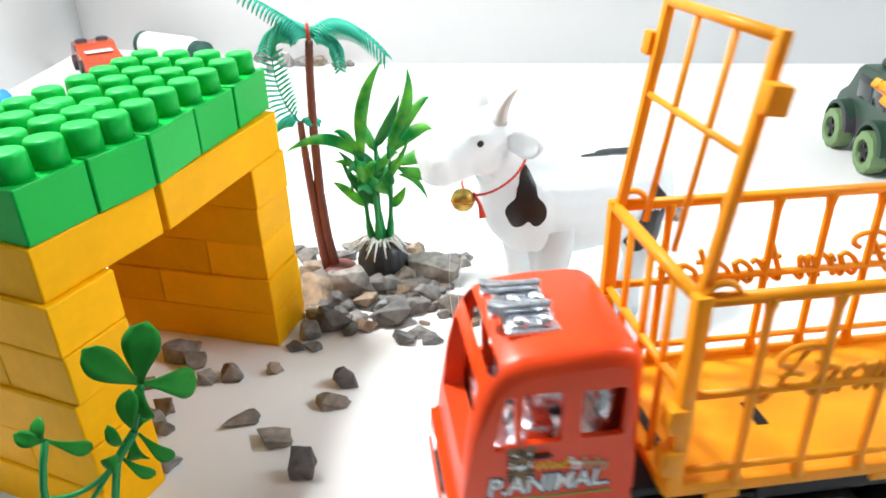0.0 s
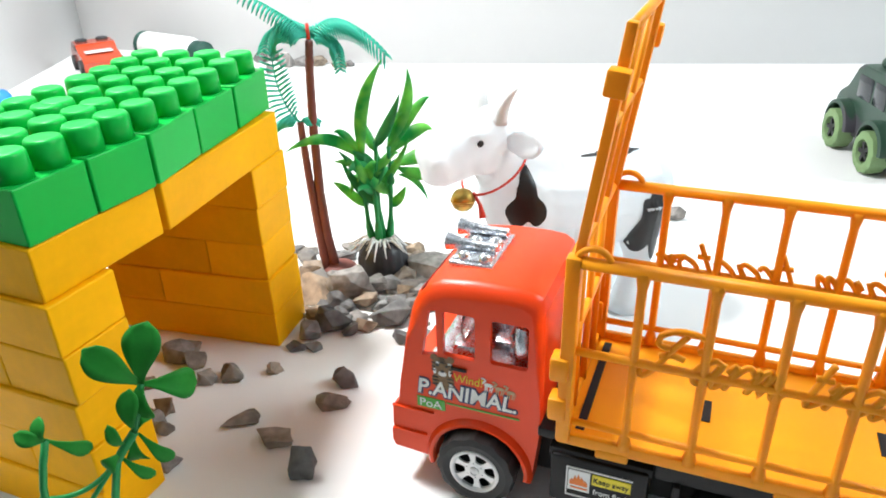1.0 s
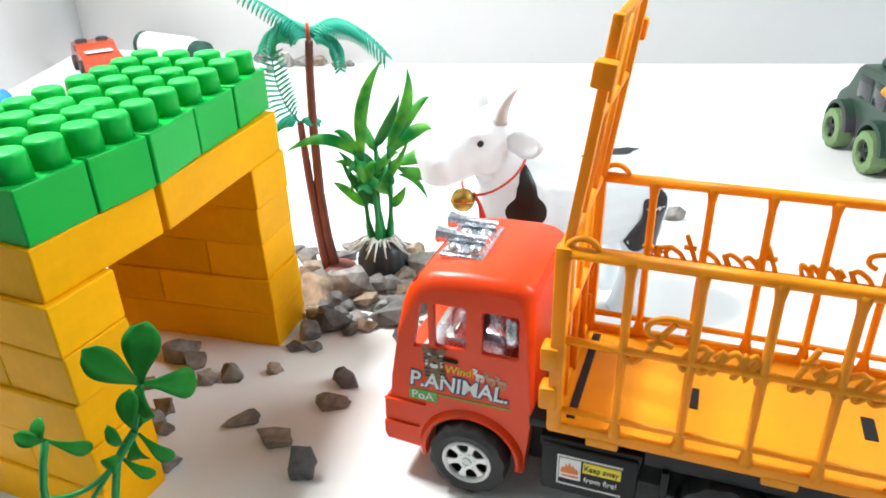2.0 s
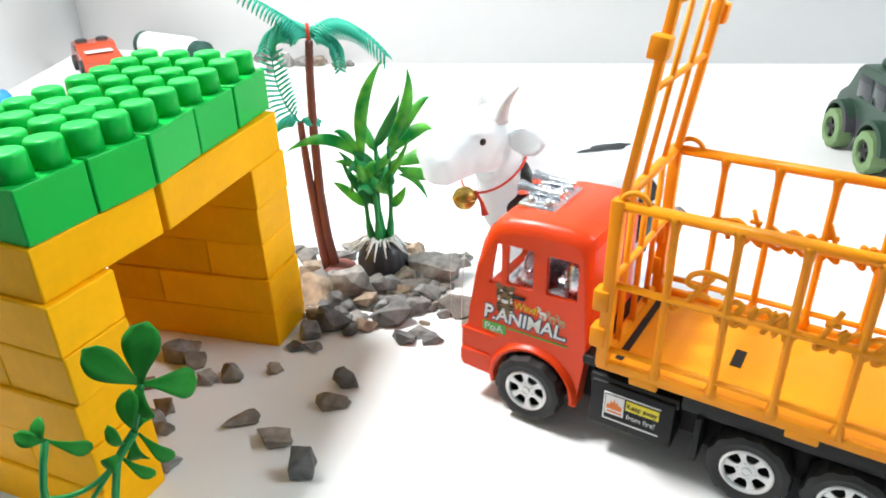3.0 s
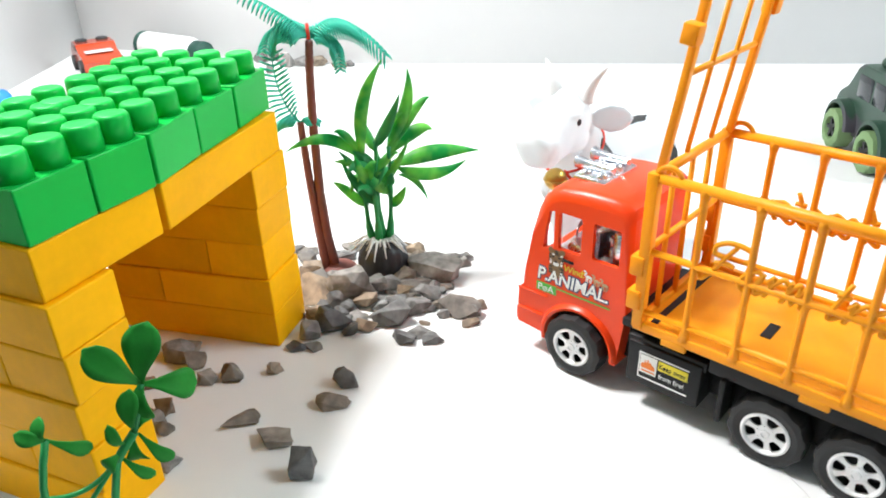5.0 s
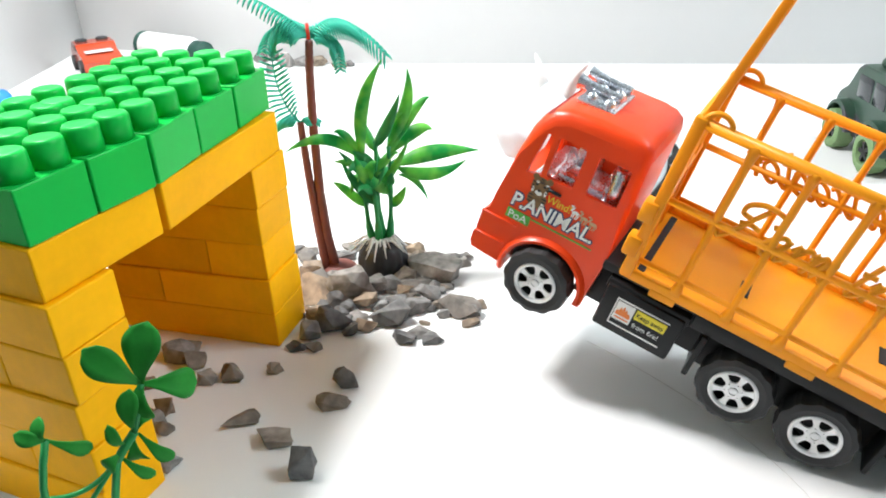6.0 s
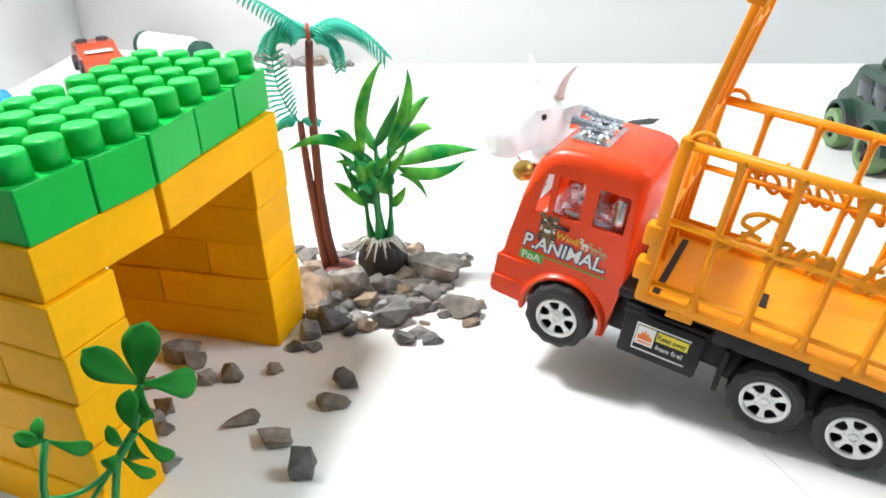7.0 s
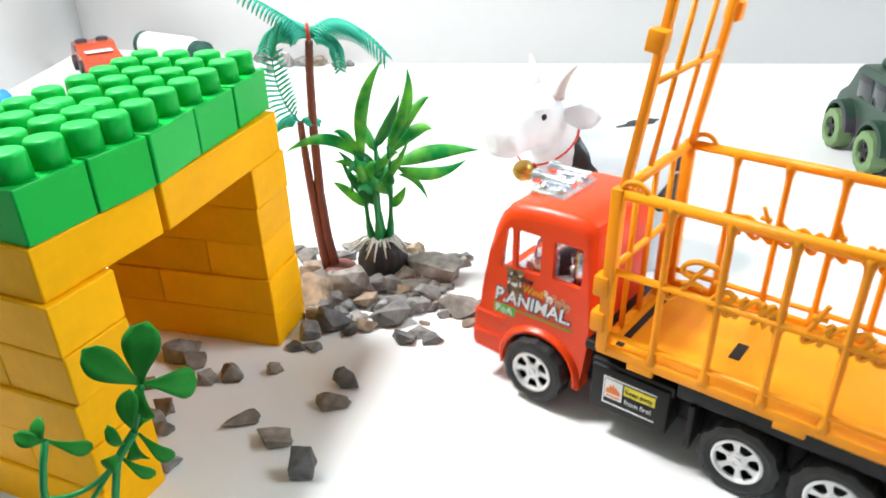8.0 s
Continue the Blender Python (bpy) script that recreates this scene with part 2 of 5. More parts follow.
def build_arch():
    arch = tagged(empty("block_arch"), "archway of yellow toy building blocks under a green studded roof", "toy blocks")
    stud_me = stud_mesh()
    stud_me.materials.append(M_GREEN)
    cache = {}

    def block(name, nu, nv, m, material, s=1.0):
        key = (nu, nv, material.name, s)
        if key not in cache:
            cache[key] = block_mesh(nu, nv, s)
            cache[key].materials.append(material)
        ob = new(name, cache[key])
        ob.parent = arch
        ob.matrix_basis = m
        return ob

    rnd = random.Random(4)

    def at(u, v, layer, turn=0.0):
        return pose(u * PITCH, v * PITCH, layer * BH, 0, 0, turn)

    # far pillar, layer by layer: two blocks in each, joints staggered
    for k, cut in enumerate((6, 4, 2, 6, 4)):
        m = at(8.06 + rnd.uniform(-0.05, 0.05), rnd.uniform(-0.05, 0.05), k, rnd.uniform(-0.6, 0.6))
        block("yellow_block", 2, cut, m, M_YELLOW)
        if cut < 6:
            block("yellow_block", 2, 6 - cut, m @ pose(0, cut * PITCH, 0), M_YELLOW)
    # near pillar
    for k, cut in enumerate((4, 2, 4, 2, 4)):
        m = at(0.16 + rnd.uniform(-0.06, 0.06) + 0.03 * k, 0.30 + rnd.uniform(-0.05, 0.05), k, -7 + rnd.uniform(-0.8, 0.8))
        block("yellow_block", 2, cut, m, M_YELLOW, 0.89)
        block("yellow_block", 2, 6 - cut, m @ pose(0, cut * PITCH, 0), M_YELLOW, 0.89)
    # back of the passage, between the pillars: unseen blocks added to keep light out
    for k in range(6):
        for u, n in (((2.02, 4), (6.02, 2)) if k % 2 else ((2.02, 2), (4.02, 4))):
            block("yellow_block", n, 2, at(u, 6.02, k, 0.0), M_YELLOW)
    # the two long beams on the pillars
    for m, n, s in ((at(0.42, 0.42, 5, -7.0), 4, 0.865), (at(4.03, -0.04, 5, 0.4), 6, 0.985)):
        block("yellow_block", n, 2, m, M_YELLOW, s)
        # hidden back row, deepened so that no light falls in behind the roof
        block("yellow_block", n, 4, m @ pose(0, 2 * PITCH, 0), M_YELLOW, s)
    # green roof: five pairs of square blocks, each a little askew, with four studs each
    for k, (u, v, turn, s) in enumerate(((0.50, 0.42, -8.0, 0.86), (2.20, 0.13, -10.5, 0.80), (3.83, -0.20, 5.0, 1.02), (5.98, 0.03, 2.2, 0.98), (8.03, 0.10, 4.5, 1.05))):
        m = at(u, v, 6 + 0.018 * (k % 3), turn)
        for row in (0, 1):
            b = block("green_block", 2, 2, m @ pose(0, row * 2 * PITCH, 0), M_GREEN, s)
            for i in (0.5, 1.5):
                for j in (0.5, 1.5):
                    st = new("stud", stud_me)
                    st.parent = b
                    st.matrix_basis = pose(i * PITCH * s, j * PITCH, BH - 0.0002)


# ---- stones ----
def stone_mesh(seed, w, h):
    """A piece of broken gravel: a hull of few points with flat faces and chipped edges."""
    rnd = random.Random(seed * 13 + 1)
    bm = bmesh.new()
    d = w * rnd.uniform(0.58, 0.85)
    tall = max(0.58 * h, 1.20 * h - 0.28 * d)
    for k in range(rnd.randint(9, 13)):
        zz = rnd.uniform(-1, 1)
        a = rnd.uniform(0, math.tau)
        q = math.sqrt(1 - zz * zz)
        v = Vector((q * math.cos(a), q * math.sin(a), zz)) * rnd.uniform(0.75, 1.20)
        bm.verts.new((v.x, v.y, max(-0.55, v.z)))
    for a in (0.3, 1.9, 3.4, 5.0):
        bm.verts.new((0.8 * math.cos(a + seed), 0.8 * math.sin(a + seed), -0.55))
    r = bmesh.ops.convex_hull(bm, input=bm.verts)
    loose = [g for g in r["geom_interior"] + r["geom_unused"] if isinstance(g, bmesh.types.BMVert) and g.is_valid]
    if loose:
        bmesh.ops.delete(bm, geom=list(set(loose)), context="VERTS")
    bmesh.ops.dissolve_limit(bm, angle_limit=radians(14), verts=bm.verts, edges=bm.edges)
    bmesh.ops.triangulate(bm, faces=bm.faces)
    bmesh.ops.bevel(bm, geom=list(bm.edges), offset=0.030, segments=1, profile=0.5, affect="EDGES", clamp_overlap=True)
    bmesh.ops.triangulate(bm, faces=bm.faces)
    bmesh.ops.subdivide_edges(bm, edges=[e for e in bm.edges if e.calc_length() > 0.45], cuts=2, use_grid_fill=True)
    for v in bm.verts:
        v.co += noise.noise_vector(v.co * 2.6 + Vector((seed * 1.7, 0, 0))) * 0.075
        v.co += noise.noise_vector(v.co * 7.0 + Vector((0, seed * 2.3, 0))) * 0.022
    for ax, size in ((0, d), (1, w), (2, tall)):
        lo, hi = min(v.co[ax] for v in bm.verts), max(v.co[ax] for v in bm.verts)
        for v in bm.verts:
            v.co[ax] = (v.co[ax] - (lo if ax == 2 else (lo + hi) / 2)) * size / (hi - lo)
    return bm


LABELS = ("grey angular gravel stone lying on the white table", "grey-brown broken pebble lying on the white table", "small dark grey stone lying on the white table")
STONE_COUNT = [0]


def stones(rows, group, lift=0.0, grow=1.05):
    for x, y, w, h in rows:
        STONE_COUNT[0] += 1
        k = STONE_COUNT[0]
        rnd = random.Random(k * 7)
        ob = part("stone", stone_mesh(k, w * grow, h * 0.95), M_STONE, angle=14)
        z = lift * rnd.random()
        # the seat of each stone lies half its depth behind its front foot
        ob.matrix_basis = pose(x + w * 0.22, y + w * 0.08, z, 0, 0, 16 + rnd.uniform(-25, 25))
        tagged(ob, LABELS[0] if w > 0.015 else LABELS[k % 2 + 1], "stone", group)


PILE_FRONT = [(0.1375, -0.0133, 0.011, 0.0122), (0.1469, -0.0235, 0.0169, 0.0154), (0.1563, -0.0095, 0.0108, 0.0095), (0.1457, -0.033, 0.0091, 0.0091), (0.1516, -0.0398, 0.0104, 0.0074), (0.1598, -0.0511, 0.0179, 0.013), (0.1746, -0.0603, 0.0158, 0.0114), (0.154, -0.07, 0.0144, 0.006), (0.1767, -0.0857, 0.0206, 0.0125), (0.187, -0.0945, 0.0076, 0.0057), (0.1831, -0.0713, 0.007, 0.0057)]
PILE_MID = [(0.1732, -0.0317, 0.0116, 0.0077), (0.1717, -0.0165, 0.0117, 0.011), (0.1911, -0.032, 0.0093, 0.01), (0.1785, -0.0198, 0.0270, 0.0190), (0.1745, -0.0007, 0.0172, 0.0159), (0.1927, -0.0392, 0.0133, 0.008), (0.2007, -0.0453, 0.0134, 0.0101), (0.1962, -0.0554, 0.0165, 0.0099), (0.1885, -0.0645, 0.0129, 0.0091), (0.176, -0.0499, 0.0128, 0.0089)]
PILE_BACK = [(0.2112, -0.0625, 0.0278, 0.0169), (0.2372, -0.0645, 0.0128, 0.0078), (0.2295, -0.046, 0.0142, 0.0106), (0.2436, -0.0391, 0.0109, 0.0088), (0.1985, -0.0480, 0.0150, 0.0083), (0.2148, 0.0231, 0.0116, 0.0094), (0.2255, 0.0279, 0.0111, 0.0074), (0.202, 0.0134, 0.0127, 0.0106), (0.2268, 0.003, 0.0146, 0.0087), (0.239, 0.002, 0.0134, 0.0074), (0.244, -0.002, 0.0112, 0.0067), (0.1931, 0.0057, 0.0117, 0.009), (0.228, 0.0351, 0.009, 0.006), (0.2455, -0.0093, 0.0112, 0.0075), (0.2463, -0.0325, 0.0103, 0.0059), (0.1981, -0.0013, 0.0124, 0.009), (0.1944, 0.0156, 0.0105, 0.0105)]
LOOSE = [(0.104, -0.0473, 0.0133, 0.0122), (0.0895, -0.047, 0.0156, 0.0086), (0.1061, -0.0091, 0.0081, 0.007), (0.0961, 0.0085, 0.0134, 0.0099), (0.068, -0.0111, 0.0167, 0.0059), (0.0585, -0.0332, 0.0195, 0.0077), (0.0446, -0.0523, 0.0127, 0.0151), (0.1038, 0.045, 0.0161, 0.0111), (0.101, 0.0316, 0.0103, 0.0103), (0.0913, 0.0193, 0.0111, 0.0082), (0.066, 0.0261, 0.0096, 0.0102), (0.0587, 0.027, 0.0101, 0.009), (0.0552, 0.0193, 0.0105, 0.0077), (0.035, 0.0042, 0.012, 0.0104), (0.1135, 0.0421, 0.0094, 0.0069), (0.0818, 0.0452, 0.0072, 0.006)]


def chips(rows, count, seed):
    """Small broken chips lying between the stones of a pile."""
    rnd = random.Random(seed)
    out = []
    for k in range(count):
        x, y, w, h = rows[rnd.randrange(len(rows))]
        a = rnd.uniform(0, math.tau)
        size = rnd.uniform(0.0060, 0.0115)
        out.append((x + 0.011 * math.cos(a), y + 0.010 * math.sin(a), size, size * rnd.uniform(0.45, 0.75)))
    return [r for r in out if (r[0] - 0.2179) ** 2 + (r[1] + 0.0269) ** 2 > 0.021 ** 2 and not (r[1] > -0.008 and r[0] < 0.155)]


FAR_PILE = [(0.7144, 0.2838, 0.0234, 0.0203), (0.7499, 0.3139, 0.0212, 0.0179), (0.7235, 0.2639, 0.0218, 0.0156), (0.7263, 0.2413, 0.0234, 0.0156), (0.7184, 0.2098, 0.0197, 0.0121), (0.735, 0.3309, 0.0198, 0.0165), (0.7323, 0.1997, 0.0122, 0.0092), (0.6827, 0.2896, 0.0107, 0.0122)]


# ---- artificial plants ----
def add_blade(bm, p0, pm, p2, width, fold=0.25, n=9, belly=0.45):
    """A long pointed leaf along a curve, with a folded midrib and real thickness."""
    rings = []
    side0 = Vector((0.26, -0.965, 0))
    for i in range(n):
        t = i / (n - 1)
        c = through_mid(p0, pm, p2, t)
        d = (through_mid(p0, pm, p2, min(1, t + 0.02)) - through_mid(p0, pm, p2, max(0, t - 0.02))).normalized()
        view = Vector((-0.75, -0.3, 0.58))
        s = d.cross(view)
        s = s.normalized() if s.length > 1e-4 else side0
        nrm = s.cross(d).normalized()
        w = width * 0.5 * (max(0.0, math.sin(math.pi * t ** belly)) * 0.93 + 0.07 * (1 - t)) + 0.0001
        th = 0.00025
        rings.append([c - s * w + nrm * w * fold, c + nrm * th, c + s * w + nrm * w * fold, c + s * w + nrm * (w * fold - th), c - nrm * th, c - s * w + nrm * (w * fold - th)])
    add_loft(bm, rings)


def build_leafy_plant():
    pl = tagged(empty("artificial_plant", pose(0.2179, -0.0269, 0)), "green plastic aquarium plant in a dark round pot", "plant")
    off = Vector((0.2179, -0.0269, 0))
    bm = bmesh.new()
    n = 40
    rings = []
    for r, z in ((0.0138, 0.0), (0.0150, 0.003), (0.0152, 0.009), (0.0138, 0.016), (0.0105, 0.0205), (0.005, 0.0225), (0.001, 0.0228)):
        rings.append([Vector((math.cos(k * math.tau / n), math.sin(k * math.tau / n), 0)) * r * (1 + 0.06 * math.cos(k * math.tau / n * 16)) + Vector((0, 0, z)) for k in range(n)])
    add_loft(bm, rings)
    part("pot", bm, M_POT, pl, "dark ribbed plastic pot")
    # white rootlets over the pot's shoulder
    rnd = random.Random(3)
    for k in range(34):
        bm = bmesh.new()
        a = k * math.tau / 34 + rnd.uniform(-0.1, 0.1)
        L = rnd.uniform(0.009, 0.021)
        d = Vector((math.cos(a), math.sin(a), 0))
        add_tube(bm, [Vector((0, 0, 0.0225)) + d * 0.002, Vector((0, 0, 0.0245)) + d * L * 0.55, Vector((0, 0, 0.0215 - rnd.uniform(0, 0.005))) + d * L], [0.0006, 0.0008, 0.0003], 5)
        part("rootlet", bm, M_ROOT, pl, "white plastic rootlet")
    stems = [((0.2165, -0.0225, 0.021), (0.2152, -0.0199, 0.039), (0.2154, -0.0205, 0.075)),
             ((0.2184, -0.0281, 0.021), (0.2178, -0.0265, 0.0457), (0.2181, -0.0274, 0.084)),
             ((0.2195, -0.0310, 0.021), (0.2205, -0.0330, 0.0416), (0.2212, -0.0340, 0.080)),
             ((0.2150, -0.0262, 0.021), (0.2140, -0.0265, 0.040), (0.2165, -0.0240, 0.070))]
    for s in stems:
        bm = bmesh.new()
        pts = [through_mid(*s, t / 12) - off for t in range(13)]
        add_tube(bm, pts, [0.0016 + 0.0011 * math.exp(-((i - 2.2) / 1.4) ** 2) + 0.0005 * (i % 4 == 0) - 0.00004 * i for i in range(13)], 9)
        part("stem", bm, M_STEM, pl)
    leaves = [((0.2154, -0.0205, 0.0727), (0.2160, -0.0219, 0.1040), (0.2206, -0.0338, 0.1295), 0.0105),
              ((0.2205, -0.0335, 0.0800), (0.2247, -0.0443, 0.1024), (0.2254, -0.0460, 0.1242), 0.0100),
              ((0.2200, -0.0320, 0.0720), (0.2261, -0.0477, 0.0990), (0.2296, -0.0569, 0.1074), 0.0080),
              ((0.2176, -0.0251, 0.0790), (0.2214, -0.0357, 0.0949), (0.2243, -0.0433, 0.0993), 0.0070),
              ((0.2157, -0.0211, 0.0720), (0.2085, -0.0027, 0.0864), (0.1996, 0.0199, 0.0807), 0.0100)]
    leaves2 = [((0.2205, -0.0335, 0.0755), (0.2264, -0.0487, 0.0884), (0.2300, -0.0577, 0.0885), 0.0110),
               ((0.2152, -0.0200, 0.0751), (0.2120, -0.0117, 0.0884), (0.2098, -0.0060, 0.0904), 0.0065),
               ((0.2224, -0.0384, 0.0626), (0.2259, -0.0474, 0.0584), (0.2285, -0.0540, 0.0453), 0.0050),
               ((0.2160, -0.0220, 0.0643), (0.2126, -0.0132, 0.0714), (0.2094, -0.0050, 0.0731), 0.0060),
               ((0.2147, -0.0187, 0.0641), (0.2132, -0.0148, 0.0609), (0.2122, -0.0123, 0.0523), 0.0060)]
    # the two broad low leaves
    for a, b, c, w in (((0.2219, -0.0372, 0.0690), (0.2304, -0.0588, 0.0749), (0.2397, -0.0826, 0.0746), 0.0100), ((0.2221, -0.0377, 0.0675), (0.2296, -0.0568, 0.0619), (0.2370, -0.0758, 0.0695), 0.0080)):
        bm = bmesh.new()
        add_blade(bm, Vector(a) - off, Vector(b) - off, Vector(c) - off, w, 0.18, 13, 0.8)
        part("leaf", bm, M_LEAF, pl)
    for k, (a, b, c, w) in enumerate(leaves + leaves2):
        bm = bmesh.new()
        add_blade(bm, Vector(a) - off, Vector(b) - off, Vector(c) - off, w * 0.72, 0.2, 13, 0.85)
        part("leaf", bm, M_LEAF, pl)
    # shorter leaves and sheaths round the stems
    for k in range(26):
        s = stems[k % 4]
        t = rnd.uniform(0.52, 1.0)
        p0 = through_mid(*s, t) - off
        a = rnd.uniform(0, math.tau)
        L = rnd.uniform(0.010, 0.026)
        d = Vector((math.cos(a), math.sin(a), 0)) * L
        bm = bmesh.new()
        add_blade(bm, p0, p0 + d * 0.5 + Vector((0, 0, L * rnd.uniform(0.4, 0.8))), p0 + d * 0.8 + Vector((0, 0, L * rnd.uniform(0.3, 1.5))), rnd.uniform(0.0045, 0.0072), 0.2, 9, 0.6)
        part("leaf", bm, M_STEM if k % 3 else M_LEAF, pl)


def add_frond(bm, p0, pm, p2, length, n=20, droop=0.9, taper=0.55):
    """A feather of narrow leaflets on a rib."""
    pts = [through_mid(p0, pm, p2, i / n) for i in range(n + 1)]
    add_tube(bm, pts, [0.0007 - 0.0004 * i / n for i in range(n + 1)], 5)
    for i in range(2, n + 1):
        t = i / n
        d = (pts[min(i + 1, n)] - pts[i - 1]).normalized()
        level = math.sqrt(max(0.0, 1 - d.z * d.z))
        side = d.cross(Vector((-0.75, -0.3, 0.45))).normalized()
        flat = d.cross(Vector((0, 0, 1)))
        s = (side * (1.15 - level) + flat * level).normalized()
        L = length * (1 - taper * t) * (0.55 + 0.45 * min(1, t * 4))
        hang = droop * level
        for sg in (-1, 1):
            q1 = pts[i] + s * sg * L * (0.50 - 0.22 * hang) + d * L * 0.22 + Vector((0, 0, -hang * L * 0.30))
            q2 = pts[i] + s * sg * L * (0.85 - 0.42 * hang) + d * L * 0.42 + Vector((0, 0, -hang * L * 0.95))
            add_tube(bm, [pts[i], q1, q2], [0.0006, 0.0008, 0.0003], 5)


def build_palm():
    palm = tagged(empty("toy_palm", pose(0.2131, 0.0030, 0)), "toy palm with two brown trunks and teal plastic fronds", "plant")
    off = Vector((0.2131, 0.0030, 0))
    tall = [(0.2131, 0.0028, 0.0), (0.2118, 0.0057, 0.0231), (0.2111, 0.0071, 0.053), (0.2113, 0.0066, 0.0941), (0.2119, 0.0054, 0.1227), (0.2126, 0.0040, 0.1400)]
    short = [(0.2106, 0.008, 0.0), (0.2096, 0.0101, 0.0313), (0.2089, 0.0117, 0.0606), (0.2084, 0.0126, 0.0881), (0.2084, 0.0128, 0.0960)]
    for path, r in ((tall, 0.0027), (short, 0.0024)):
        bm = bmesh.new()
        pts = []
        for a, b in zip(path, path[1:]):
            for i in range(8):
                pts.append(Vector(a).lerp(Vector(b), i / 8) - off)
        pts.append(Vector(path[-1]) - off)
        m = len(pts)
        add_tube(bm, pts, [r * (1.12 - 0.38 * i / m + 0.09 * (i % 2)) for i in range(m)], 10)
        part("trunk", bm, M_TRUNK, palm)
    bm = bmesh.new()
    add_lathe(bm, [(0.010, 0.0), (0.0105, 0.002), (0.008, 0.0045), (0.003, 0.0055)], 18, pose(0, -0.003, 0))
    part("base", bm, M_TRUNK, palm)
    top = Vector((0.2126, 0.0042, 0.1405)) - off
    bm = bmesh.new()
    add_tube(bm, [top, top + Vector((0, 0, 0.0085))], [0.0012, 0.0009], 8)
    part("trunk_tip", bm, M_CORD, palm, "red plastic trunk tip")
    fr = [((0.2095, 0.0105, 0.1500), (0.1990, 0.0315, 0.1660), 0.016), ((0.2070, 0.0160, 0.1500), (0.2020, 0.0245, 0.1370), 0.015),
          ((0.2205, -0.0110, 0.1500), (0.2300, -0.0320, 0.1300), 0.015), ((0.2155, -0.0065, 0.1420), (0.2140, -0.0120, 0.1250), 0.009)]
    for mid, tip, L in fr:
        bm = bmesh.new()
        add_frond(bm, top, Vector(mid) - off, Vector(tip) - off, L, 26)
        part("frond", bm, M_FROND, palm)
    s0 = Vector((0.2084, 0.0128, 0.0955)) - off
    for mid, tip, L in (((0.2040, 0.0200, 0.1120), (0.2030, 0.0220, 0.1340), 0.016), ((0.2050, 0.0190, 0.0995), (0.2010, 0.0265, 0.0930), 0.008), ((0.2110, 0.0080, 0.0985), (0.2140, 0.0040, 0.0955), 0.007)):
        bm = bmesh.new()
        add_frond(bm, s0, Vector(mid) - off, Vector(tip) - off, L, 16)
        part("frond", bm, M_FROND, palm)


def add_paddle(bm, p0, p2, width, lift=0.003):
    """A rounded clover leaf: narrow at the stalk, broad at the tip."""
    p0, p2 = Vector(p0), Vector(p2)
    d = p2 - p0
    s = d.normalized().cross(Vector((-0.75, -0.3, 0.58))).normalized()
    nrm = s.cross(d.normalized())
    rings = []
    for i in range(13):
        t = i / 12
        w = width * 0.5 * (0.12 + 0.88 * math.sin(min(1, t * 1.18) ** 1.5 * math.pi * 0.5)) * math.sqrt(max(0.0, 1 - max(0.0, (t - 0.62) / 0.38) ** 2)) + 0.0001
        c = p0 + d * t + nrm * lift * math.sin(t * math.pi)
        rings.append([c - s * w + nrm * w * 0.15, c - s * w * 0.5, c, c + s * w * 0.5, c + s * w + nrm * w * 0.15, c + s * w * 0.98 + nrm * (w * 0.15 - 0.0006), c - nrm * 0.0008, c - s * w * 0.98 + nrm * (w * 0.15 - 0.0006)])
    add_loft(bm, rings)


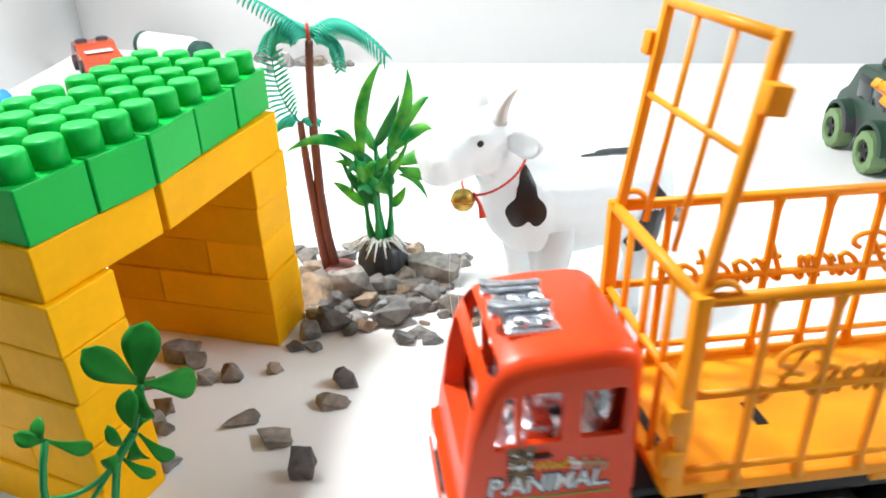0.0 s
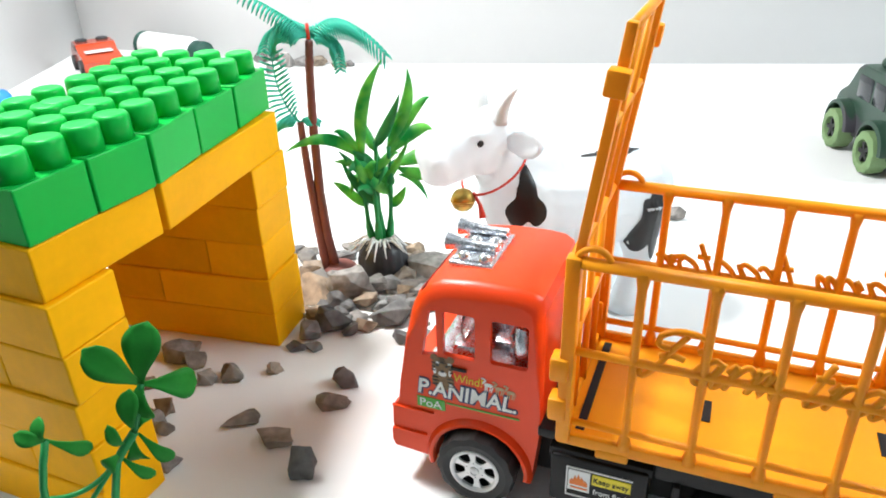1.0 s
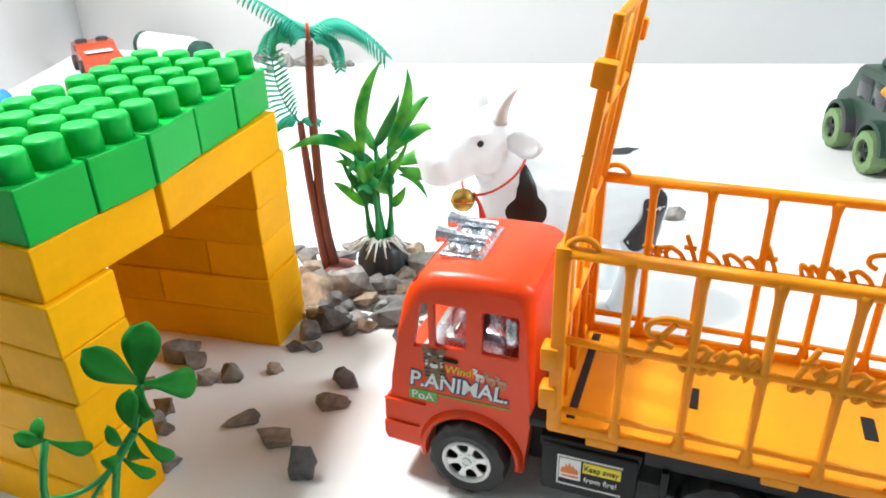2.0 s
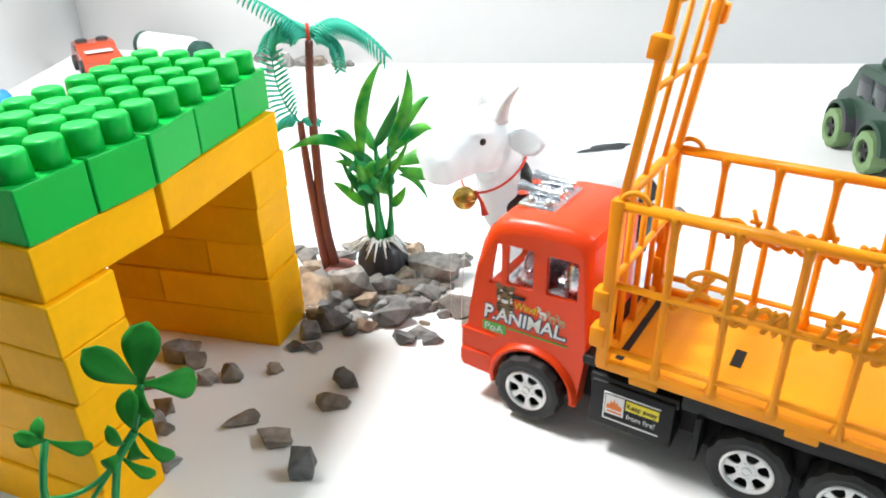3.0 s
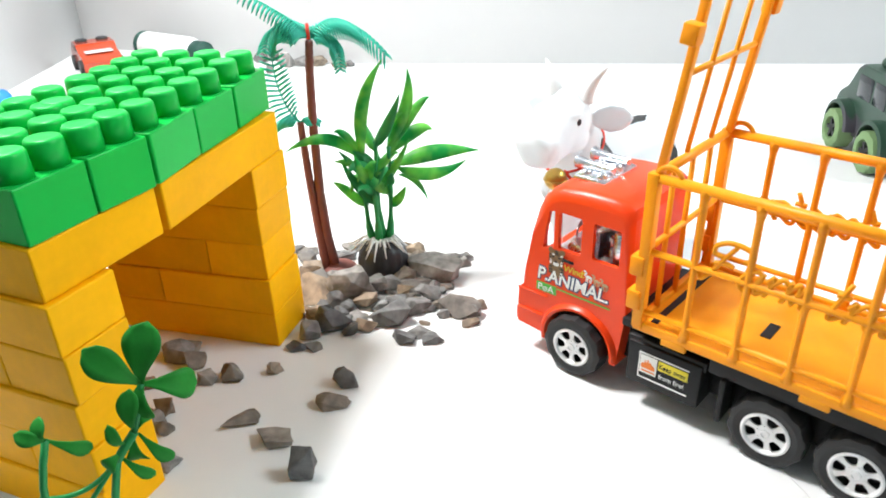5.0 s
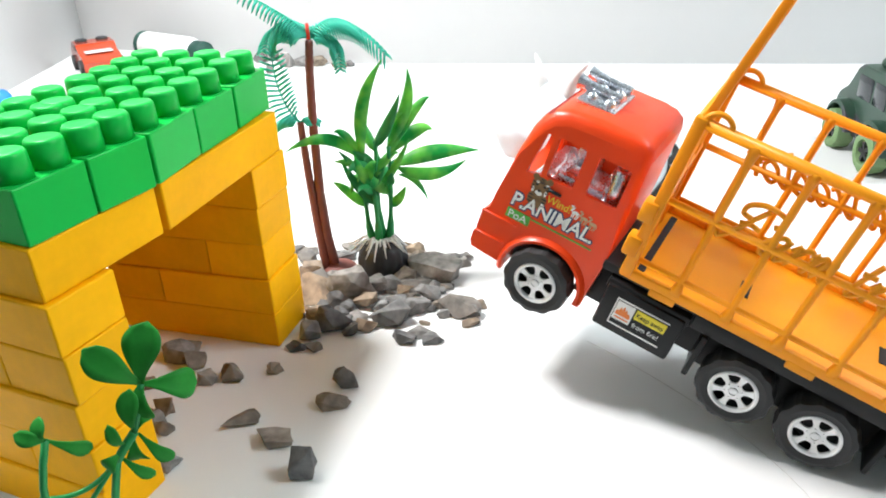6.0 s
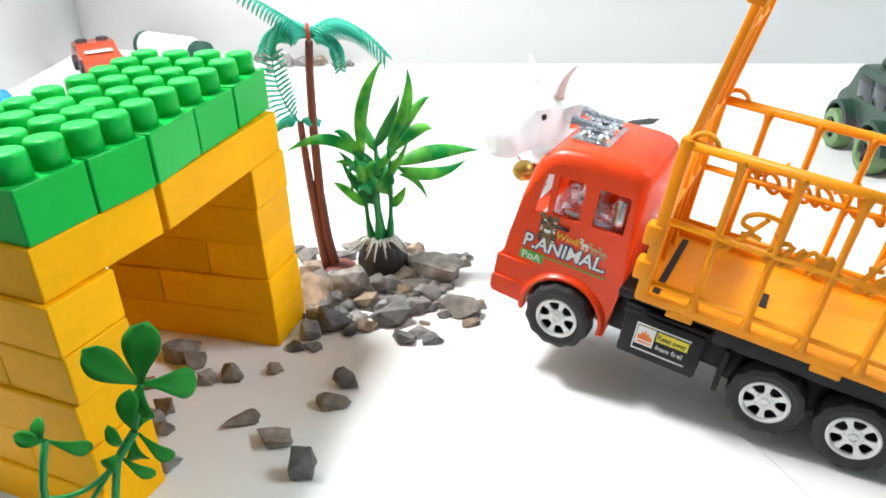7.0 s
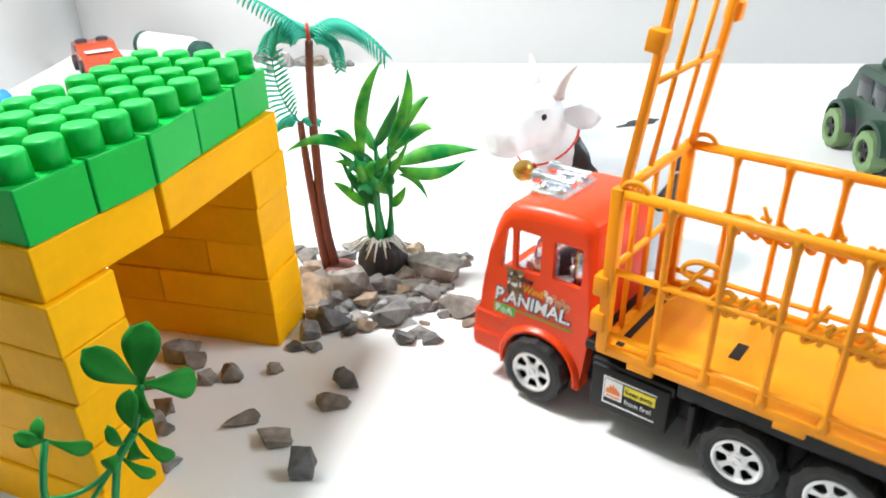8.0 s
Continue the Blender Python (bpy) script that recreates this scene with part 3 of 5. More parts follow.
def build_clover():
    base = Vector((-0.012, -0.012, 0))
    cl = tagged(empty("clover_plant", pose(*base)), "green plastic clover sprig with round paddle leaves", "plant")
    hub1, hub3 = Vector((0.0034, -0.0253, 0.0749)), Vector((-0.0192, -0.0058, 0.0672))
    bm = bmesh.new()
    add_lathe(bm, [(0.006, 0.0), (0.0065, 0.002), (0.003, 0.005)], 16)
    part("base", bm, M_STEM, cl)
    knot, fork = Vector((-0.0062, -0.0168, 0.0498)), Vector((-0.0011, -0.0217, 0.0582))
    for a, b, c, r in ((base, (-0.013, -0.014, 0.022), knot, 0.0013), (knot, Vector((-0.0033, -0.0197, 0.0549)), fork, 0.0016), (fork, Vector((0.0012, -0.0239, 0.0672)), hub1, 0.0011), (base, (-0.024, -0.003, 0.030), hub3, 0.0012), (Vector((-0.0236, -0.0004, 0.0460)), Vector((-0.0146, -0.0089, 0.0430)), knot, 0.0009), (Vector((-0.0143, -0.0092, 0.0373)), Vector((-0.0101, -0.0132, 0.0440)), knot, 0.0009)):
        bm = bmesh.new()
        add_tube(bm, [through_mid(a, b, c, t / 10) - base for t in range(11)], r, 8)
        part("stem", bm, M_STEM, cl)
    pads = [(hub1, (0.0080, -0.0294, 0.0960), 0.0150), (hub1, (-0.0066, -0.0168, 0.0935), 0.0125), (hub1, (0.0160, -0.0362, 0.0680), 0.0125), (hub1, (0.0012, -0.0230, 0.0629), 0.0150),
            ((-0.0012, -0.0217, 0.0594), (0.0002, -0.0230, 0.0746), 0.0085), ((-0.0036, -0.0193, 0.0551), (-0.0084, -0.0193, 0.0662), 0.0050), ((-0.0003, -0.0225, 0.0569), (0.0035, -0.0303, 0.0445), 0.0062), ((-0.0018, -0.0211, 0.0563), (0.0006, -0.0201, 0.0449), 0.0090), ((-0.0055, -0.0175, 0.0510), (-0.0014, -0.0256, 0.0405), 0.0050), ((-0.0048, -0.0182, 0.0524), (-0.0089, -0.0143, 0.0475), 0.0070), ((-0.0009, -0.0219, 0.0581), (0.0056, -0.0225, 0.0599), 0.0050),
            (hub3, (-0.0245, -0.0012, 0.0730), 0.0060), (hub3, (-0.0105, -0.0133, 0.0580), 0.0060), (hub3, (-0.0190, -0.0060, 0.0760), 0.0050)]
    for p0, p2, w in pads:
        bm = bmesh.new()
        add_paddle(bm, Vector(p0) - base, Vector(p2) - base, w * 0.88)
        part("leaf", bm, M_CLOVER, cl)


# ---- the toy truck ----
def carved(bm, cutters):
    """The mesh bm with the cutter meshes taken out of it."""
    me = bpy.data.meshes.new("solid")
    bm.normal_update()
    bmesh.ops.recalc_face_normals(bm, faces=bm.faces)
    bm.to_mesh(me)
    bm.free()
    ob = new("solid", me)
    tools = []
    for c in cutters:
        cm = bpy.data.meshes.new("tool")
        bmesh.ops.recalc_face_normals(c, faces=c.faces)
        c.to_mesh(cm)
        c.free()
        t = new("tool", cm)
        tools.append(t)
        md = ob.modifiers.new("cut", "BOOLEAN")
        md.operation, md.solver, md.object = "DIFFERENCE", "EXACT", t
    dg = bpy.context.evaluated_depsgraph_get()
    dg.update()
    res = bpy.data.meshes.new_from_object(ob.evaluated_get(dg))
    out = bmesh.new()
    out.from_mesh(res)
    for o in [ob, *tools]:
        d = o.data
        bpy.data.objects.remove(o)
        bpy.data.meshes.remove(d)
    bpy.data.meshes.remove(res)
    return out


def prism(outline, y0, y1, bev=0.0, seg=3):
    bm = bmesh.new()
    a = [bm.verts.new((x, y0, z)) for x, z in outline]
    b = [bm.verts.new((x, y1, z)) for x, z in outline]
    fa, fb = bm.faces.new(a), bm.faces.new(b[::-1])
    n = len(a)
    for k in range(n):
        bm.faces.new((a[k], b[k], b[(k + 1) % n], a[(k + 1) % n]))
    if bev:
        es = [e for e in set(fa.edges) | set(fb.edges) if max(v.co.z for v in e.verts) > 0.05]
        bmesh.ops.bevel(bm, geom=es, offset=bev, segments=seg, profile=0.5, affect="EDGES", clamp_overlap=True)
    bmesh.ops.recalc_face_normals(bm, faces=bm.faces)
    return bm


def text_part(name, body, size, m, material, parent, depth=0.0002, shear=0.0, bold=0.0, width=None):
    cu = bpy.data.curves.new(name, "FONT")
    cu.body, cu.size, cu.extrude, cu.shear, cu.offset = body, size, depth, shear, bold
    ob = new("lettering_curve", cu)
    dg = bpy.context.evaluated_depsgraph_get()
    dg.update()
    me = bpy.data.meshes.new_from_object(ob.evaluated_get(dg))
    bpy.data.objects.remove(ob)
    bpy.data.curves.remove(cu)
    if width:
        xs = [v.co.x for v in me.vertices]
        k = width / (max(xs) - min(xs))
        for v in me.vertices:
            v.co.x = (v.co.x - min(xs)) * k
    me.materials.clear()
    me.materials.append(material)
    t = new(name, me)
    t.parent = parent
    t.matrix_basis = m
    return t


WHEEL_R = 0.0156


def wheel_meshes():
    bm = bmesh.new()
    n = 48
    prof = [(0.0088, -0.0052), (0.0118, -0.0058), (0.0136, -0.0050), (0.0140, -0.0030), (0.0140, 0.0030), (0.0136, 0.0050), (0.0118, 0.0058), (0.0092, 0.0052)]
    rings = []
    for r, y in prof:
        ring = []
        for k in range(n):
            lug = 0.0006 if (r > 0.0135 and (k // 2) % 2 == 0) else 0.0
            a = k * math.tau / n
            ring.append(Vector(((r + lug) * math.cos(a), y, (r + lug) * math.sin(a))))
        rings.append(ring)
    rings.append([Vector((0.0086 * math.cos(k * math.tau / n), 0.0020, 0.0086 * math.sin(k * math.tau / n))) for k in range(n)])
    rings.append([Vector((0.0086 * math.cos(k * math.tau / n), -0.0040, 0.0086 * math.sin(k * math.tau / n))) for k in range(n)])
    add_loft(bm, rings)
    bmesh.ops.recalc_face_normals(bm, faces=bm.faces)
    tyre = bm
    # rim: a dished disc with six rounded openings, a hub and bolts
    disc = bmesh.new()
    add_lathe(disc, [(0.0091, 0.0038), (0.0091, 0.0054), (0.0084, 0.0058), (0.0079, 0.0055), (0.0074, 0.0047), (0.0040, 0.0044), (0.0030, 0.0048), (0.0006, 0.0049), (0.0005, 0.0038)], 48, Matrix.Rotation(-math.pi / 2, 4, "X"))
    holes = []
    for k in range(6):
        h = bmesh.new()
        a0 = k * math.tau / 6
        shape = []
        for j in range(16):
            b = j * math.tau / 16
            u, v = math.copysign(abs(math.cos(b)) ** 0.6, math.cos(b)), math.copysign(abs(math.sin(b)) ** 0.6, math.sin(b))
            shape.append((0.0056 + 0.0020 * u, v * (0.0020 + 0.0007 * u)))
        add_loft(h, [[Vector((r * math.cos(a0) - q * math.sin(a0), yy, r * math.sin(a0) + q * math.cos(a0))) for r, q in shape] for yy in (-0.002, 0.009)])
        holes.append(h)
    bm = carved(disc, holes)
    add_lathe(bm, [(0.0019, 0.0046), (0.0019, 0.0054), (0.0013, 0.0057), (0.0012, 0.0052)], 18, Matrix.Rotation(-math.pi / 2, 4, "X"))
    for k in range(6):
        bo = add_lathe(bm, [(0.00042, 0.0044), (0.00042, 0.0052)], 8, Matrix.Rotation(-math.pi / 2, 4, "X"))
        bmesh.ops.transform(bm, matrix=Matrix.Rotation(k * math.tau / 6 + 0.52, 4, "Y") @ Matrix.Translation((0.0031, 0, 0)), verts=bo)
    bmesh.ops.recalc_face_normals(bm, faces=bm.faces)
    for b in (tyre, bm):
        for v in b.verts:
            v.co.x *= 1.068
            v.co.z *= 1.068
    return tyre, bm


def add_bar(bm, a, b, r, n=8):
    add_tube(bm, [a, b], r, n)


# pen strokes of the script letters, x-height one, and how far each letter advances
SCRIPT = {"F": (2.1, [[(0.0, 0.15), (0.3, -0.1), (0.6, 0.3), (0.85, 1.1), (1.1, 1.75)], [(0.75, 1.15), (0.25, 1.25), (0.15, 1.6), (0.6, 1.85), (1.3, 1.85), (1.9, 1.7), (2.1, 1.4), (1.8, 1.2)], [(0.5, 0.8), (1.0, 0.9), (1.5, 0.8)]]),
          "a": (1.2, [[(0.85, 0.85), (0.5, 1.0), (0.1, 0.7), (0.05, 0.25), (0.35, 0.0), (0.7, 0.35), (0.85, 0.95), (0.82, 0.2), (1.0, 0.0), (1.25, 0.25)]]),
          "r": (0.9, [[(0.0, 0.65), (0.18, 0.95), (0.2, 0.0), (0.28, 0.6), (0.55, 0.98), (0.85, 0.85)]]),
          "m": (1.4, [[(0.0, 0.7), (0.14, 0.95), (0.15, 0.0), (0.25, 0.7), (0.45, 0.98), (0.58, 0.7), (0.58, 0.0), (0.68, 0.7), (0.9, 0.98), (1.02, 0.7), (1.02, 0.1), (1.2, 0.0), (1.4, 0.25)]]),
          "t": (0.8, [[(0.3, 1.65), (0.26, 0.25), (0.42, 0.0), (0.75, 0.25)], [(0.0, 1.08), (0.65, 1.08)]]),
          "c": (0.95, [[(0.85, 0.8), (0.5, 1.0), (0.1, 0.65), (0.1, 0.25), (0.45, 0.0), (0.95, 0.25)]]),
          "o": (1.1, [[(0.5, 1.0), (0.1, 0.7), (0.1, 0.25), (0.45, 0.0), (0.85, 0.3), (0.85, 0.75), (0.5, 1.0), (1.1, 0.9)]]),
          " ": (0.6, [])}


def add_script(bm, words, width, height, place, r, slant=0.36):
    """Joined handwriting as round strokes; place(a, b) puts a point of the writing's plane into space."""
    unit = width / sum(SCRIPT[ch][0] for ch in words)
    pen = 0.0
    for ch in words:
        step, strokes = SCRIPT[ch]
        for st in strokes:
            pts = []
            for i in range(len(st) - 1):
                p0, p1, p2, p3 = (Vector(st[max(0, min(len(st) - 1, i + d))]) for d in (-1, 0, 1, 2))
                for j in range(5):
                    t = j / 5
                    pts.append(0.5 * (2 * p1 + (p2 - p0) * t + (2 * p0 - 5 * p1 + 4 * p2 - p3) * t * t + (3 * p1 - p0 - 3 * p2 + p3) * t ** 3))
            pts.append(Vector(st[-1]))
            add_tube(bm, [place((pen + q.x) * unit + slant * q.y * height, q.y * height) for q in pts], r, 6)
        pen += step


CAGE_X0, CAGE_X1, CAGE_Y, CAGE_ZB, CAGE_ZM, CAGE_ZT = -0.0324, -0.1775, 0.0334, 0.0435, 0.0790, 0.1110


def add_lid(name, m, parent, length):
    """Half of the cage's roof: a frame of bars with a lug on each side. Local x runs along it from the hinge."""
    lid = empty(name, m)
    lid.parent = parent
    yy = 0.0315
    for y in (-yy, yy):
        bm = bmesh.new()
        add_box(bm, -0.002, length, y - 0.0018, y + 0.0018, -0.0016, 0.0016, 0.0006)
        part("side_bar", bm, M_ORANGE, lid)
    for x in (length - 0.0018, length * 0.55):
        bm = bmesh.new()
        add_bar(bm, (x, -yy, 0), (x, yy, 0), 0.0017 if x > length * 0.8 else 0.0012)
        part("cross_bar", bm, M_ORANGE, lid)
    for y in (-0.011, 0.011):
        bm = bmesh.new()
        add_bar(bm, (0.001, y, 0), (length - 0.002, y, 0), 0.0011)
        part("slat", bm, M_ORANGE, lid)
    for sg in (-1, 1):
        bm = bmesh.new()
        add_box(bm, length * 0.72, length * 0.72 + 0.0075, min(sg * 0.0325, sg * 0.0385), max(sg * 0.0325, sg * 0.0385), -0.0032, 0.0032, 0.0008)
        part("lug", bm, M_ORANGE, lid)
    return lid


def build_truck():
    tr = tagged(empty("toy_truck"), "red toy truck with an orange cage bed and black chassis", "toy truck")
    # cab
    outline = [(0.0350, 0.0135), (0.0362, 0.0160), (0.0362, 0.0215), (0.0350, 0.0228), (0.0355, 0.0245), (0.0352, 0.0335), (0.0325, 0.0365), (0.0315, 0.0460), (0.0292, 0.0660), (0.0268, 0.0780), (0.0240, 0.0845), (0.0200, 0.0890),
               (0.0140, 0.0915), (0.0020, 0.0928), (-0.0120, 0.0930), (-0.0180, 0.0922), (-0.0215, 0.0900), (-0.0230, 0.0860), (-0.0232, 0.0380), (-0.0205, 0.0112), (-0.0165, 0.0112), (0.0200, 0.0125)]
    cab = bmesh.new()
    mid, rings = Vector((0.003, 0.055)), []
    for y, inset in ((-0.0275, 0.0060), (-0.0272, 0.0040), (-0.0262, 0.0020), (-0.0246, 0.0007), (-0.0225, 0.0), (0.0225, 0.0), (0.0246, 0.0007), (0.0262, 0.0020), (0.0272, 0.0040), (0.0275, 0.0060)):
        ring = []
        for x, z in outline:
            q = Vector((x, z)) - mid
            k = min(1.0, max(0.0, (z - 0.060) / 0.022))
            q *= 1 - inset * k / q.length
            ring.append(Vector((q.x + mid.x, y, q.y + mid.y)))
        rings.append(ring)
    add_loft(cab, rings)
    cut = []
    c = bmesh.new()
    add_box(c, -0.0205, 0.0235, -0.0252, 0.0252, 0.036, 0.0885, 0.003, 2)
    cut.append(c)
    c = bmesh.new()
    for x0, x1, z0, z1 in ((0.0016, 0.0137, 0.0618, 0.0802), (-0.0178, -0.0042, 0.0622, 0.0800)):
        add_box(c, x0, x1, -0.04, 0.04, z0, z1, 0.0012, 2)
    cut.append(c)
    c = prism([(0.0162, 0.0800), (0.0160, 0.0612), (0.0222, 0.0600), (0.0190, 0.0795)], -0.04, 0.04)
    cut.append(c)
    c = bmesh.new()
    add_box(c, 0.018, 0.05, -0.0215, 0.0215, 0.050, 0.0795, 0.002, 2)
    cut.append(c)
    c = bmesh.new()
    add_lathe(c, [(0.0178, -0.05), (0.0178, 0.05)], 36, pose(0, 0, 0.0150) @ Matrix.Rotation(-math.pi / 2, 4, "X"))
    cut.append(c)
    shell = carved(cab, cut)
    bmesh.ops.triangulate(shell, faces=[fc for fc in shell.faces if len(fc.verts) > 4])
    shell.normal_update()
    for fc in shell.faces:
        fc.smooth = abs(fc.normal.y) < 0.995 and fc.normal.z > 0.02
    for e in shell.edges:
        e.smooth = len(e.link_faces) == 2 and e.calc_face_angle(0) < radians(32)
    body = part("cab", shell, M_RED, tr, "glossy red plastic cab", smooth=False)
    # flared wheel arches, sill and roof seams
    for sg in (-1, 1):
        bm = bmesh.new()
        rings = []
        for k in range(21):
            a = math.pi * (1.03 - 1.10 * k / 20)
            ca, sa = math.cos(a), math.sin(a)
            rings.append([Vector((r * ca * 1.02, sg * y, 0.0150 + r * sa)) for r, y in ((0.0178, 0.0262), (0.0178, 0.0293), (0.0192, 0.0296), (0.0208, 0.0276), (0.0208, 0.0262))])
        add_loft(bm, rings)
        bmesh.ops.recalc_face_normals(bm, faces=bm.faces)
        part("wheel_arch", bm, M_RED, body)
        bm = bmesh.new()
        add_box(bm, 0.021, 0.0355, sg * 0.0280 - 0.0006, sg * 0.0280 + 0.0006, 0.0225, 0.0232, 0.0002, 1)
        add_box(bm, 0.018, 0.0352, sg * 0.0280 - 0.0006, sg * 0.0280 + 0.0006, 0.0338, 0.0345, 0.0002, 1)
        part("sill_line", bm, M_RED, body)
        bm = bmesh.new()
        add_box(bm, 0.0045, 0.0105, sg * 0.0282 - 0.0005, sg * 0.0282 + 0.0005, 0.0565, 0.0580, 0.0004, 1)
        part("door_handle", bm, M_BLACK, body, "small black door handle")
        bm = bmesh.new()
        add_box(bm, 0.0335, 0.0362, min(sg * 0.012, sg * 0.021), max(sg * 0.012, sg * 0.021), 0.0265, 0.0315, 0.0008)
        part("headlight", bm, M_CHROME, body, "chrome headlight")
    bm = bmesh.new()
    add_box(bm, 0.0335, 0.0362, -0.0095, 0.0095, 0.0270, 0.0312, 0.0006)
    part("grille", bm, M_BLACK, body)
    # chrome seats, wheel and dash inside
    def plated(name, bm, label):
        bmesh.ops.subdivide_edges(bm, edges=[e for e in bm.edges if e.calc_length() > 0.004], cuts=2, use_grid_fill=True)
        for v in bm.verts:
            v.co += noise.noise_vector(v.co * 420) * 0.0007
        part(name, bm, M_CHROME, tr, label)

    for y in (-0.0125, 0.0125):
        bm = bmesh.new()
        add_box(bm, -0.012, 0.004, y - 0.0105, y + 0.0105, 0.037, 0.052, 0.002)
        add_box(bm, -0.0165, -0.0110, y - 0.0105, y + 0.0105, 0.045, 0.0760, 0.002, 2)
        for k in range(4):
            add_box(bm, -0.0112, -0.0096, y - 0.0098, y + 0.0098, 0.050 + k * 0.0062, 0.0545 + k * 0.0062, 0.0008)
        plated("seat", bm, "crinkled chrome cab seat")
    bm = bmesh.new()
    add_box(bm, 0.0130, 0.0225, -0.0240, 0.0240, 0.037, 0.0560, 0.002)
    for k in range(6):
        y = -0.019 + k * 0.0076
        add_box(bm, 0.0105, 0.0135, y - 0.0024, y + 0.0024, 0.049, 0.0575, 0.0008)
    plated("dashboard", bm, "crinkled chrome dashboard")
    for y in (-0.016, 0.016):
        bm = bmesh.new()
        add_box(bm, 0.0020, 0.0125, y - 0.0065, y + 0.0065, 0.0365, 0.0640, 0.0015, 2)
        plated("console", bm, "crinkled chrome console block")
    bm = bmesh.new()
    ring = [[Vector((0.0085 + 0.35 * (0.0068 + 0.0009 * math.cos(b)) * math.cos(a), 0.0125 + (0.0068 + 0.0009 * math.cos(b)) * math.sin(a), 0.0640 + 0.94 * (0.0068 + 0.0009 * math.cos(b)) * math.cos(a) + 0.0009 * math.sin(b))) for b in [j * math.tau / 8 for j in range(8)]] for a in [k * math.tau / 24 for k in range(25)]]
    add_loft(bm, ring, close=False)
    add_bar(bm, (0.0085, 0.0057, 0.0640), (0.0085, 0.0193, 0.0640), 0.0008)
    add_bar(bm, (0.0150, 0.0125, 0.0540), (0.0085, 0.0125, 0.0640), 0.0010)
    part("steering_wheel", bm, M_CHROME, tr, "chrome steering wheel")
    # roof rack: a plated tray with air horns and domes
    bm = bmesh.new()
    add_box(bm, -0.0070, 0.0100, -0.0145, 0.0145, 0.0922, 0.0944, 0.0009)
    add_box(bm, -0.0058, 0.0088, -0.0130, 0.0130, 0.0940, 0.0954, 0.0007)
    for y in (-0.0085, 0.0050):
        add_lathe(bm, [(0.0014, 0.0), (0.0019, 0.0005), (0.0017, 0.006), (0.0019, 0.0115), (0.0025, 0.0160), (0.0032, 0.0185), (0.0033, 0.0195), (0.0027, 0.0190), (0.0013, 0.0150)], 18, pose(-0.0060, y, 0.0972) @ Matrix.Rotation(math.pi / 2, 4, "Y"))
    for x, y, r in ((-0.0030, -0.0018, 0.0030), (0.0045, -0.0018, 0.0026), (-0.0030, 0.0108, 0.0026), (0.0048, 0.0108, 0.0024)):
        add_lathe(bm, [(r, 0.0), (r * 0.95, r * 0.45), (r * 0.7, r * 0.8), (r * 0.3, r * 1.0), (0.0001, r * 1.04)], 14, pose(x, y, 0.0950))
    bmesh.ops.translate(bm, vec=(0.0065, 0, -0.0008), verts=bm.verts)
    part("roof_rack", bm, M_CHROME, tr, "chrome roof rack with air horns")
    # decal on the door
    for sg in (1, -1):
        y = sg * 0.02775
        face = Matrix.Rotation(math.pi, 4, "Z") if sg > 0 else Matrix.Identity(4)
        face = face @ Matrix.Rotation(math.pi / 2, 4, "X")
        x0 = 0.0245 if sg > 0 else -0.0155
        at = lambda dx, z, dy=0.0: Matrix.Translation((x0 - sg * dx, y + sg * dy, z)) @ face
        text_part("decal_lettering_shadow", "P.ANIMAL.", 0.0096, at(0.0002, 0.0431), M_PRINTBLUE, body, 0.00008, 0.12, 0.0007, 0.0392)
        text_part("decal_lettering", "P.ANIMAL.", 0.0092, at(0.0006, 0.0433, 0.0002), M_PAPER, body, 0.0001, 0.12, 0.00016, 0.0382)
        text_part("decal_word", "Wind!", 0.0050, at(0.0150, 0.0515), M_PRINTYELLOW, body, 0.0001, 0.1, 0.0, 0.0110)
        bm = bmesh.new()
        c = lambda a, b: (x0 - sg * a, x0 - sg * b)
        lo, hi = sorted(c(0.0, 0.0112))
        add_box(bm, lo, hi, y - 0.0001, y + 0.0001, 0.0365, 0.0412)
        part("decal_patch", bm, M_PRINTGREEN, body, "small green decal patch")
        text_part("decal_word", "PoA", 0.0050, at(0.0012, 0.0372, 0.0003), M_PAPER, body, 0.0001, 0.0, 0.0, 0.0088)
        # striped big-cat head and a herd of deer, printed in flat shapes
        def spot(bm, dx, z, rx, rz, lift, lean=0.0, n=16):
            q = [(x0 - sg * (dx + rx * math.cos(k * math.tau / n) + lean * rz * math.sin(k * math.tau / n)), z + rz * math.sin(k * math.tau / n)) for k in range(n)]
            lo = [bm.verts.new((a, y, b)) for a, b in q]
            hi = [bm.verts.new((a, y + sg * lift, b)) for a, b in q]
            bm.faces.new(hi)
            for k in range(n):
                bm.faces.new((lo[k], lo[(k + 1) % n], hi[(k + 1) % n], hi[k]))
            bmesh.ops.recalc_face_normals(bm, faces=bm.faces)

        bm = bmesh.new()
        spot(bm, 0.0107, 0.0505, 0.0044, 0.0042, 0.00010)
        spot(bm, 0.0105, 0.0566, 0.0041, 0.0044, 0.00014)
        for dx in (0.0073, 0.0137):
            spot(bm, dx, 0.0603, 0.0014, 0.0015, 0.00012)
        cat = part("decal_animal", bm, M_PRINTBROWN, body, "printed brown striped big-cat head", angle=20)
        bm = bmesh.new()
        spot(bm, 0.0105, 0.0536, 0.0017, 0.0011, 0.00022)
        for dx in (0.0082, 0.0128):
            spot(bm, dx - (0.0105 - dx) * 0.3, 0.0544, 0.0006, 0.0013, 0.00020)
            spot(bm, dx + 0.0006, 0.0584, 0.0008, 0.0005, 0.00020)
        part("muzzle_print", bm, M_PAPER, cat, "white cheeks and chest", angle=20)
        bm = bmesh.new()
